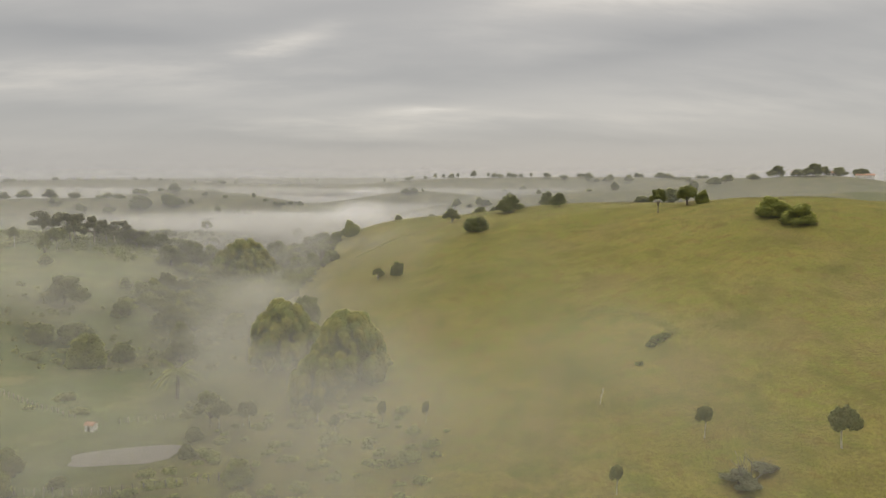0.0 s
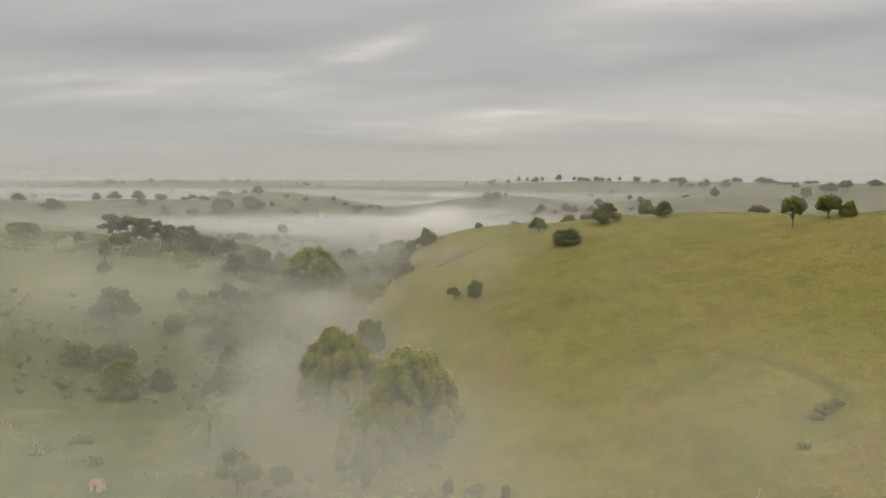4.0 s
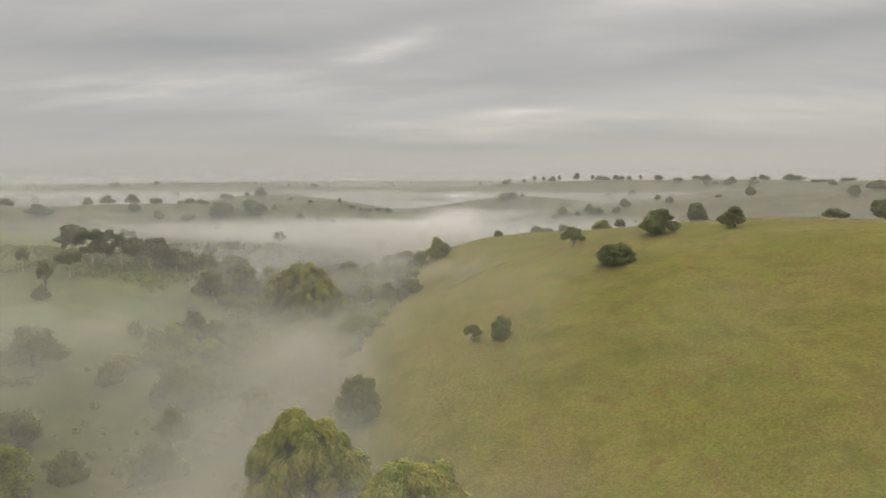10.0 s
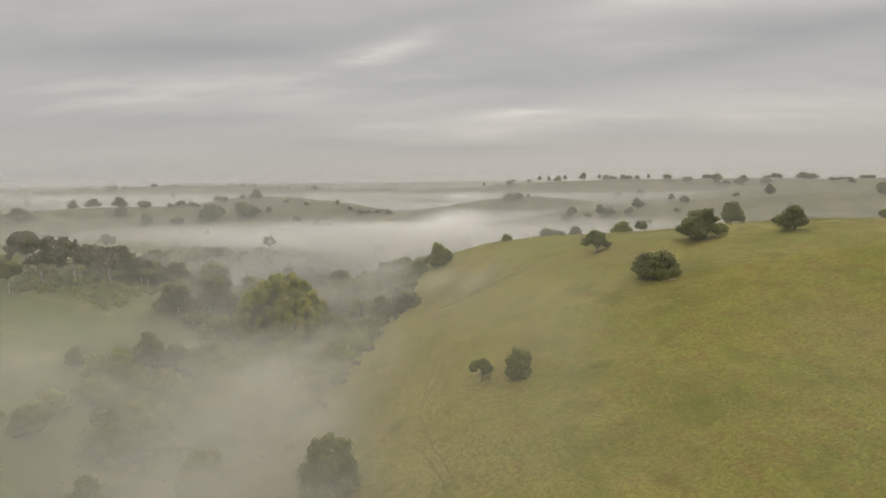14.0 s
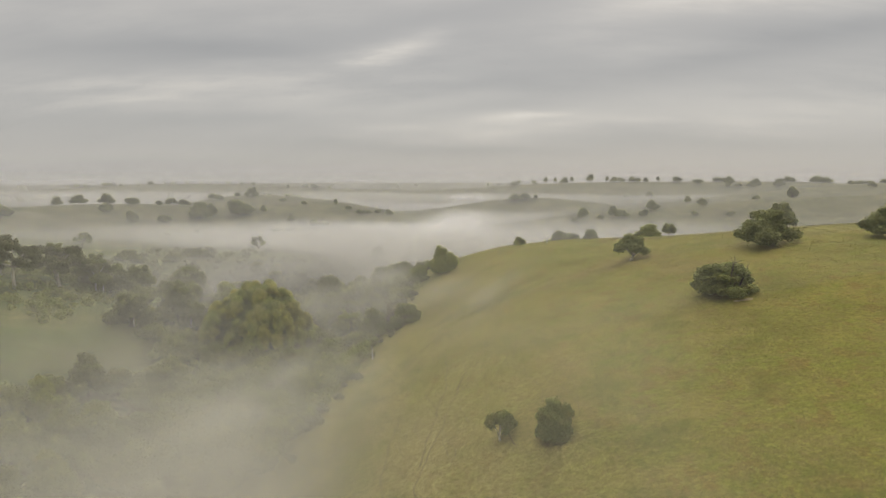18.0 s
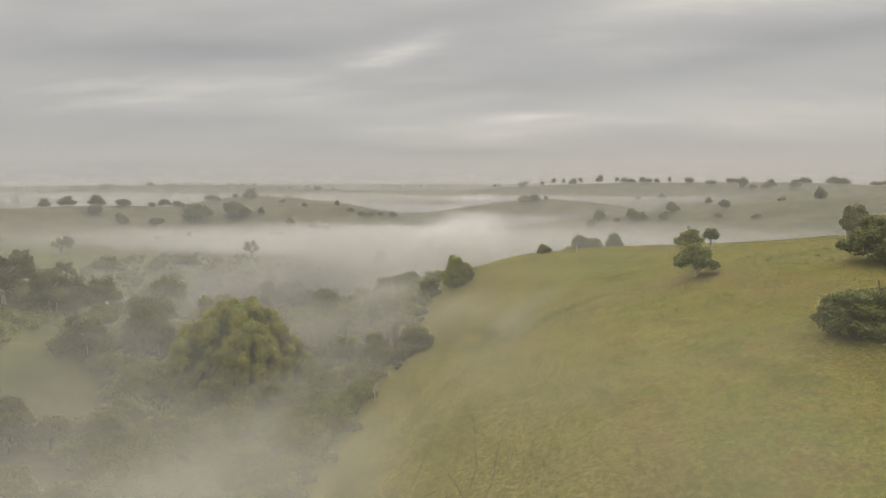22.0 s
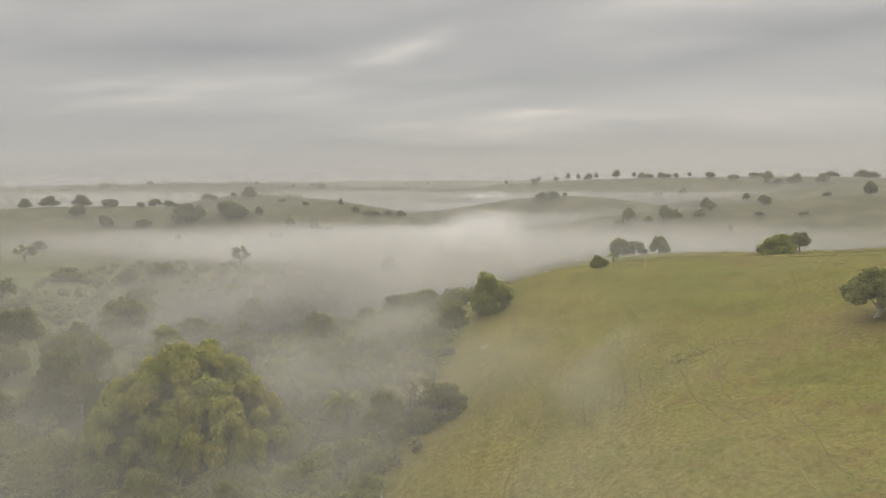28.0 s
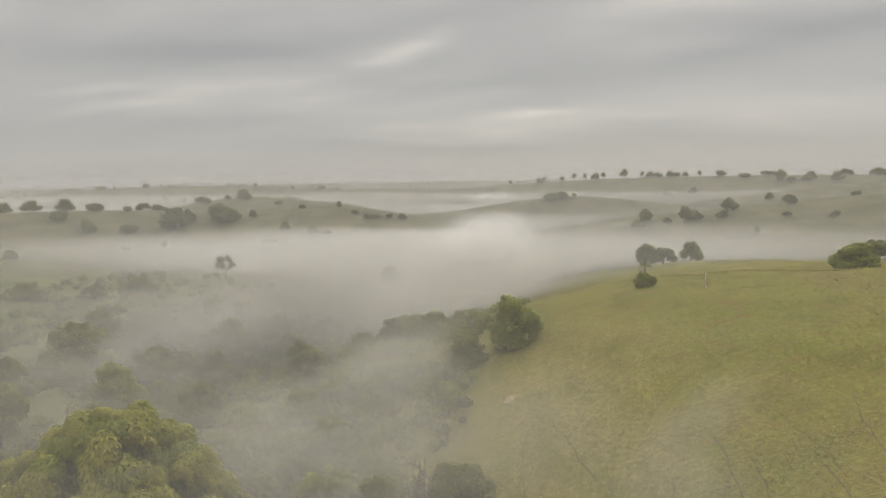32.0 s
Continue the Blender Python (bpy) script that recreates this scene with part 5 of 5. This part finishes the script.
tree("dome", 206, 1327, 9.3, 15.1, FAR_DOME, "hill trees")
tree("dome", 218, 1331, 7.6, 15.1, FAR_DOME, "hill trees")
tree("dome", 236, 1327, 9.4, 14.1, FAR_DOME, "hill trees")
tree("dome", 246, 1331, 7.7, 14.1, FAR_DOME, "hill trees")
tree("round", 195, 1331, 9.3, 7.4, FAR_ROUND, "hill trees")
tree("dome", 260, 1332, 7.5, 11.3, FAR_DOME, "hill trees")
tree("round", 276, 1314, 9.3, 7.4, FAR_ROUND, "hill trees")
tree("dome", 307, 1317, 10.3, 16.9, FAR_DOME, "hill trees")
tree("dome", 337, 1296, 8.4, 18.6, FAR_DOME, "hill trees")
tree("round", 381, 1276, 14.8, 16.7, FAR_ROUND, "hill trees")
tree("dome", 392, 1268, 7.4, 12.9, FAR_DOME, "hill trees")
tree("dome", 419, 1272, 13.1, 20.6, FAR_DOME, "hill trees")
tree("dome", 455, 1268, 13.2, 18.9, FAR_DOME, "hill trees")
tree("dome", 377, 1327, 7.8, 15.8, FAR_DOME, "hill trees")
tree("dome", 389, 1331, 6.4, 15.8, FAR_DOME, "hill trees")
tree("dome", 540, 1325, 12.3, 21.8, FAR_DOME, "hill trees")
tree("dome", 556, 1329, 10.1, 21.8, FAR_DOME, "hill trees")
tree("dome", 548, 1327, 8.9, 16.8, FAR_DOME, "hill trees")
tree("dome", 560, 1331, 7.3, 16.8, FAR_DOME, "hill trees")
tree("dome", 429, 1000, 5.0, 10.4, FAR_DOME, "hill trees")
tree("dome", 436, 1004, 4.1, 10.4, FAR_DOME, "hill trees")
tree("dome", 444, 1008, 4.7, 10.4, FAR_DOME, "hill trees")
tree("dome", 451, 1000, 3.8, 10.4, FAR_DOME, "hill trees")
tree("dome", 465, 997, 5.1, 10.5, FAR_DOME, "hill trees")
tree("dome", 473, 1001, 4.2, 10.5, FAR_DOME, "hill trees")
tree("dome", 481, 1005, 4.7, 10.5, FAR_DOME, "hill trees")
tree("dome", 431, 957, 6.3, 11.1, FAR_DOME, "hill trees")
tree("round", 375, 1266, 9.1, 10.1, FAR_ROUND, "hill trees")
tree("dome", 413, 1270, 9.2, 16.4, FAR_DOME, "hill trees")
tree("dome", 538, 1328, 10.5, 19.0, FAR_DOME, "hill trees")
tree("dome", 552, 1332, 8.6, 19.0, FAR_DOME, "hill trees")
tree("dome", 249, 737, 7.5, 9.9, FAR_DOME, "hill trees")
tree("dome", 352, 714, 7.7, 16.6, FAR_DOME, "hill trees")
tree("round", 349, 678, 9.1, 9.8, FAR_ROUND, "hill trees")
tree("dome", 376, 682, 5.6, 7.9, FAR_DOME, "hill trees")
tree("dome", 382, 686, 4.6, 7.9, FAR_DOME, "hill trees")
tree("round", 249, 737, 9.0, 9.0, FAR_ROUND, "hill trees")
tree("dome", 492, 1328, 9.4, 14.8, FAR_DOME, "hill trees")
tree("dome", 502, 1332, 7.7, 14.8, FAR_DOME, "hill trees")
tree("dome", 350, 718, 6.6, 13.3, FAR_DOME, "hill trees")
tree("dome", 387, 703, 6.0, 13.3, FAR_DOME, "hill trees")
tree("round", 346, 681, 8.9, 8.9, FAR_ROUND, "hill trees")
tree("dome", 407, 690, 12.0, 17.3, FAR_DOME, "hill trees")
tree("dome", 419, 647, 12.8, 19.2, FAR_DOME, "hill trees")
tree("dome", 411, 661, 7.7, 12.9, FAR_DOME, "hill trees")
tree("dome", 450, 653, 9.2, 17.1, FAR_DOME, "hill trees")
tree("dome", 463, 638, 10.5, 15.7, FAR_DOME, "hill trees")
tree("dome", 440, 661, 9.2, 13.2, FAR_DOME, "hill trees")
tree("dome", 307, 667, 11.1, 10.0, FAR_DOME, "hill trees")
tree("dome", 339, 689, 7.0, 14.1, FAR_DOME, "hill trees")
tree("round", 69, 693, 7.9, 8.9, FAR_ROUND, "hill trees")
tree("dome", 98, 693, 6.0, 12.9, FAR_DOME, "hill trees")
tree("dome", 176, 743, 5.5, 7.7, FAR_DOME, "hill trees")
tree("dome", 126, 660, 4.7, 3.8, FAR_DOME, "hill trees")

for k in range(22):
    sx = -900 + 27 * k + rnd.uniform(-9, 9)
    sh = rnd.uniform(4.0, 8.5)
    tree(rnd.choice(("dome", "round", "dome")), sx, 1530 + rnd.uniform(-15, 15), sh, sh * rnd.uniform(1.0, 2.4), "small dark tree on a distant hazy ridge", "ridge trees")


# ---- pond, hut, fences, farm ----
def pond():
    rng = np.random.default_rng(4)
    a = np.linspace(0, 2 * np.pi, 48, endpoint=False)
    r = (1 + 0.04 * np.sin(3 * a + 1) + 0.03 * np.sin(5 * a)) / (np.abs(np.cos(a)) ** 4.5 + np.abs(np.sin(a)) ** 4.5) ** (1 / 4.5)
    co = np.stack([-47.6 + 8.9 * r * np.cos(a), 121.6 + (3.9 + 0.9 * np.cos(a)) * r * np.sin(a) + 0.12 * 8.9 * r * np.cos(a), 17.35 + 0 * a], -1)
    co = np.concatenate([co, [[-47.6, 121.6, 17.35]]])
    k = np.arange(48)
    ob = put("pond", mesh_of("pond", co, np.stack([k, (k + 1) % 48, np.full(48, 48)], -1)), WATER)
    tagged(ob, "still grey pond reflecting the overcast sky", "pond", kind="structure")


pond()


def box(x0, x1, y0, y1, z0, z1):
    bm = bmesh.new()
    bmesh.ops.create_cube(bm, size=1.0)
    for v in bm.verts:
        v.co = Vector((x0 if v.co.x < 0 else x1, y0 if v.co.y < 0 else y1, z0 if v.co.z < 0 else z1))
    return bm


def part(name, bm, material, parent, label=""):
    """Links a bmesh as one mesh object under a thing or a part."""
    me = bpy.data.meshes.new(name)
    bmesh.ops.recalc_face_normals(bm, faces=bm.faces)
    bm.to_mesh(me)
    bm.free()
    return put(name, me, material, parent, label)


def gable_roof(L, W, eave, rise, over, rows):
    """Two pitched slabs with a row of tile courses standing proud."""
    bm = bmesh.new()
    for sg in (-1, 1):
        for r in range(rows):
            f0, f1 = r / rows, (r + 1) / rows + 0.02
            y0, y1 = sg * (W / 2 + over) * (1 - f0), sg * (W / 2 + over) * (1 - f1)
            z0, z1 = eave + rise * f0, eave + rise * f1
            t = 0.05
            c = [(-L / 2 - over, y0, z0), (L / 2 + over, y0, z0), (L / 2 + over, y1, z1), (-L / 2 - over, y1, z1)]
            lo = [bm.verts.new(p) for p in c]
            hi = [bm.verts.new((p[0], p[1], p[2] + (t * 1.6 if i < 2 else t))) for i, p in enumerate(c)]
            bm.faces.new(lo)
            bm.faces.new(hi)
            for i in range(4):
                bm.faces.new((lo[i], lo[(i + 1) % 4], hi[(i + 1) % 4], hi[i]))
    return bm


def house(x, y, turn, L, W, wall_h, rise, label, windows):
    h = new("house")
    h.matrix_basis = Matrix.Translation((x, y, float(ground_z(x, y)) - 0.15)) @ Matrix.Rotation(radians(turn), 4, "Z")
    t = 0.15
    part("wall", box(-L / 2, L / 2, -W / 2, -W / 2 + t, 0, wall_h), LIMEWASH, h)
    part("wall", box(-L / 2, L / 2, W / 2 - t, W / 2, 0, wall_h), LIMEWASH, h)
    for sx in (-1, 1):
        bm = bmesh.new()
        pts = [(0, -W / 2 + t, 0), (0, W / 2 - t, 0), (0, W / 2 - t, wall_h), (0, 0, wall_h + rise * (1 - t / W)), (0, -W / 2 + t, wall_h)]
        a = [bm.verts.new((sx * L / 2, p[1], p[2])) for p in pts]
        b = [bm.verts.new((sx * (L / 2 - t), p[1], p[2])) for p in pts]
        bm.faces.new(a)
        bm.faces.new(b)
        for i in range(5):
            bm.faces.new((a[i], a[(i + 1) % 5], b[(i + 1) % 5], b[i]))
        part("gable", bm, LIMEWASH, h)
    part("roof", gable_roof(L, W, wall_h, rise, 0.3 if L > 4 else 0.18, 6), TILE, h, "worn orange clay-tile roof")
    part("door", box(-0.3, 0.3, -W / 2 - 0.03, -W / 2 + 0.02, 0.1, min(2.0, wall_h - 0.15)), DOOR, h, "dark wooden door")
    for wx in windows:
        part("window", box(wx - 0.4, wx + 0.4, -W / 2 - 0.03, -W / 2 + 0.02, 0.95, min(1.95, wall_h - 0.2)), DOOR, h)
    return tagged(h, label, "house")


house(-57.8, 132.6, -12, 1.7, 1.5, 1.35, 0.5, "tiny limewashed hut with a clay-tile roof by the pond", ())
house(422, 676, -32, 13, 7, 3.0, 1.8, "low white farmhouse on the far ridge", (-4, 4))
house(445, 655, -30, 10, 6, 2.8, 1.6, "white farm outbuilding on the far ridge", (-3, 3))
house(462, 632, -34, 16, 7, 3.0, 1.8, "long white farm building on the far ridge", (-5, -2.5, 2.5, 5))


def fence(points, label, gap=1.5):
    pts = [Vector((px, py, 0)) for px, py in points]
    f = new("fence")
    f.matrix_basis = Matrix.Translation((points[0][0], points[0][1], float(ground_z(*points[0]))))
    base = f.matrix_basis.translation.copy()
    rng = random.Random(int(points[0][0] * 10))
    post_me = mesh_of("post", *joined([tube([(0, 0, -0.3), (0, 0, 0.6), (0.01, 0, 1.3), (0.01, 0, 1.34)], [0.075, 0.07, 0.065, 0.02], 7)]), True)
    tops = []
    for a, b in zip(pts, pts[1:]):
        n = max(1, int((b - a).length / gap))
        for k in range(n):
            p = a.lerp(b, k / n)
            z = float(ground_z(p.x, p.y))
            o = put("post", post_me, POST, f)
            loc = Vector((p.x, p.y, z)) - base
            o.matrix_basis = Matrix.Translation(loc) @ Euler((rng.uniform(-0.08, 0.08), rng.uniform(-0.08, 0.08), rng.uniform(0, 6))).to_matrix().to_4x4() @ Matrix.Diagonal((1, 1, rng.uniform(0.85, 1.1), 1))
            tops.append(loc)
    for hgt in (0.45, 0.8, 1.15):
        put("wire", mesh_of("wire", *tube([(p.x, p.y, p.z + hgt) for p in tops], [0.008] * len(tops), 4), True), WIRE, f)
    return tagged(f, label, "fence", "pasture fences")


fence([(-64, 106), (-52, 105), (-43, 104), (-35, 105), (-24, 106.5)], "pale wooden post fence below the pond")
fence([(-54, 136.5), (-46, 139), (-38, 141)], "pale wooden post fence beside the hut")
fence([(-98, 158), (-84, 150), (-72, 143), (-62, 137.5)], "pale wooden post fence crossing damp pasture")


# ---- tracks and bare earth ----
def strip(name, points, width, mat, label, category, lift=0.06, rough=0.25):
    rng = np.random.default_rng(int(abs(points[0][0]) * 31 + abs(points[0][1])))
    p = np.asarray(points, float)
    s = np.r_[0, np.cumsum(np.linalg.norm(np.diff(p, axis=0), axis=1))]
    q = np.linspace(0, s[-1], max(6, int(s[-1] / 0.9)))
    c = np.stack([np.interp(q, s, p[:, 0]), np.interp(q, s, p[:, 1])], -1)
    for _ in range(4):
        c[1:-1] = 0.25 * c[:-2] + 0.5 * c[1:-1] + 0.25 * c[2:]
    ph = rng.uniform(0, 6.28, 3)
    c[:, 0] += 0.14 * np.sin(q * 0.55 + ph[0]) + 0.07 * np.sin(q * 1.3 + ph[1])
    t = np.gradient(c, axis=0)
    t /= np.linalg.norm(t, axis=1)[:, None] + 1e-9
    n = np.stack([-t[:, 1], t[:, 0]], -1)
    w = width * (1 + rough * rng.normal(0, 1, len(q))).clip(0.3, 1.8)
    w[0] = w[-1] = 0.03
    rows = [c + n * (w * o)[:, None] for o in (-0.5, -0.2, 0.2, 0.5)]
    co = np.concatenate([np.c_[r, ground_z(r[:, 0], r[:, 1]) + (lift if i in (1, 2) else lift * 0.7)] for i, r in enumerate(rows)])
    m = len(q)
    i = np.arange(m - 1)
    f = np.concatenate([np.stack([k * m + i, k * m + i + 1, (k + 1) * m + i + 1, (k + 1) * m + i], -1) for k in range(3)])
    return tagged(put(name, mesh_of(name, co, f, True), mat), label, category, kind="structure")


TRODDEN = "narrow dark cattle track worn into the slope"
for pts in (
    ((-20, 308), (-20, 331), (-16, 341), (-15, 352)), ((-16, 335), (-14, 325), (-12.5, 316)), ((-4, 300), (-2, 307), (-1, 314), (-1, 321)), ((-1, 298), (0, 308), (1, 315)),
    ((13, 320), (10, 310), (8, 301), (8, 294)), ((5, 308), (4, 300), (4, 294), (5, 288)), ((-14, 302), (-12, 312), (-11, 318)), ((-8, 300), (-7, 309), (-6, 316)), ((-21, 360), (-15, 374), (-13, 382)),
    ((-24, 231), (-21, 247), (-19, 257), (-18, 270)), ((-14, 225), (-13, 240), (-12, 252), (-13, 268)), ((-5, 192), (-10, 206), (-14, 221), (-11, 241), (-9, 256)), ((-6, 190), (-11, 205), (-16, 213), (-19, 228), (-19, 247)),
    ((-23, 268), (-19, 284), (-16, 298)), ((-50, 214), (-46, 226), (-41, 240), (-34, 249), (-31, 262), (-31, 280)), ((-38, 219), (-30, 233), (-27, 245)),
):
    strip("track", pts, 0.13, TRACK, TRODDEN, "track")
rnd2 = random.Random(77)
for k in range(70):
    tx, ty = rnd2.uniform(-24, 10), rnd2.uniform(222, 345)
    pts = [(tx, ty)]
    ang = rnd2.uniform(-0.35, 0.05)
    for s_ in range(rnd2.randrange(4, 9)):
        ang += rnd2.uniform(-0.25, 0.25) - 0.2 * ang
        tx, ty = tx + 2 * math.sin(ang), ty + 2 * math.cos(ang)
        if tx < -26 + 0.05 * (ty - 240):
            break
        pts.append((tx, ty))
    if len(pts) > 3:
        strip("track", pts, rnd2.uniform(0.04, 0.09), TRACK if k % 6 else STRAW, TRODDEN if k % 6 else "pale straw-coloured cattle track on the slope", "track")
strip("bare_patch", ((-21.6, 343.4), (-21.2, 344.6), (-20.8, 345.6)), 1.1, SOIL, "bare reddish earth on the trodden flank", "ground", 0.08, 0.4)
strip("bare_patch", ((33, 252.6), (34.5, 252.1), (36, 252.6)), 0.7, SOIL, "bare pinkish earth below a thicket", "ground", 0.08, 0.4)


# ---- grass and weeds ----
def clumps(x, y, k, rng):
    """Irregular patches of about 6 / k metres, from waves in many directions."""
    v = 0 * x
    for _ in range(14):
        a, f = rng.uniform(0, 6.28), k * rng.uniform(0.5, 1.8)
        v = v + np.sin((x * math.cos(a) + y * math.sin(a)) * f + rng.uniform(0, 6.28))
    return v / 4.0


def grass():
    rng = np.random.default_rng(21)
    n = 150000
    x, y = rng.uniform(-70, 150, n), rng.uniform(62, 440, n)
    lump = clumps(x, y, 0.9, rng)
    keep = rng.random(n) < 0.55 + 0.12 * lump
    x, y = x[keep], y[keep]
    n = len(x)
    z = ground_z(x, y)
    foot = np.stack([x, y, z], -1)
    cs, fs = [], []
    for b in range(3):
        a = rng.uniform(0, 6.28, n)
        hgt = rng.uniform(0.03, 0.10, n)
        out = rng.uniform(0.15, 0.36, n)
        w = rng.uniform(0.04, 0.10, n)
        d = np.stack([np.cos(a), np.sin(a), 0 * a], -1)
        s = np.stack([-np.sin(a), np.cos(a), 0 * a], -1)
        def on(p, lift):
            return np.stack([p[:, 0], p[:, 1], ground_z(p[:, 0], p[:, 1]) + lift], -1)

        mid = foot + d * (out * 0.5)[:, None]
        co = np.stack([on(foot, -0.03), on(mid + s * w[:, None], hgt * 0.6), on(foot + d * out[:, None], hgt), on(mid - s * w[:, None], hgt * 0.6)], 1)
        cs.append(co.reshape(-1, 3))
        fs.append(np.arange(n)[:, None] * 4 + np.array([[0, 1, 2, 3]]) + b * n * 4)
    ob = put("grass_tufts", mesh_of("grass_tufts", np.concatenate(cs), np.concatenate(fs)), PASTURE_BLADES)
    tagged(ob, "rough straw and green pasture grass tufts", "grass", kind="stuff")


def weeds():
    rng = np.random.default_rng(22)
    n = 7000
    x, y = rng.uniform(-60, 150, n), rng.uniform(70, 430, n)
    lump = clumps(x, y, 0.12, rng)
    keep = rng.random(n) < 0.12 + 0.35 * lump
    # rough weedy ground in a band along the flank
    u = rng.uniform(0, 1, 1500)
    # and along the dry hollow
    v = rng.uniform(0, 1, 1100)
    x = np.r_[x[keep], -13 + 21 * u + rng.normal(0, 2.6, 1500), 47 + 11 * v + 3 * np.sin(3.14 * v) + rng.normal(0, 0.9, 1100)]
    y = np.r_[y[keep], 301 + 12 * u + rng.normal(0, 2.6, 1500), 158 - 27 * v + rng.normal(0, 0.9, 1100)]
    c0 = np.stack([x, y, ground_z(x, y)], -1)
    m = 9
    size = rng.uniform(0.06, 0.24, (len(x), 1, 1))
    d = rng.normal(0, 1, (len(x), m, 3))
    d /= np.linalg.norm(d, axis=2)[..., None]
    d[..., 2] = np.abs(d[..., 2])
    c = c0[:, None] + d * size * np.array([1.3, 1.3, 0.5]) * rng.uniform(0.5, 1.0, (len(x), m, 1))
    co, fa = leaves(c.reshape(-1, 3), (d * 0.4 + np.array([0, 0, 1.0])).reshape(-1, 3), 0.16, 0.12, rng, 0.2)
    ob = put("weeds", mesh_of("weeds", co, fa), WEED)
    tagged(ob, "low green weeds scattered through the pasture", "weeds", kind="stuff")


grass()
weeds()
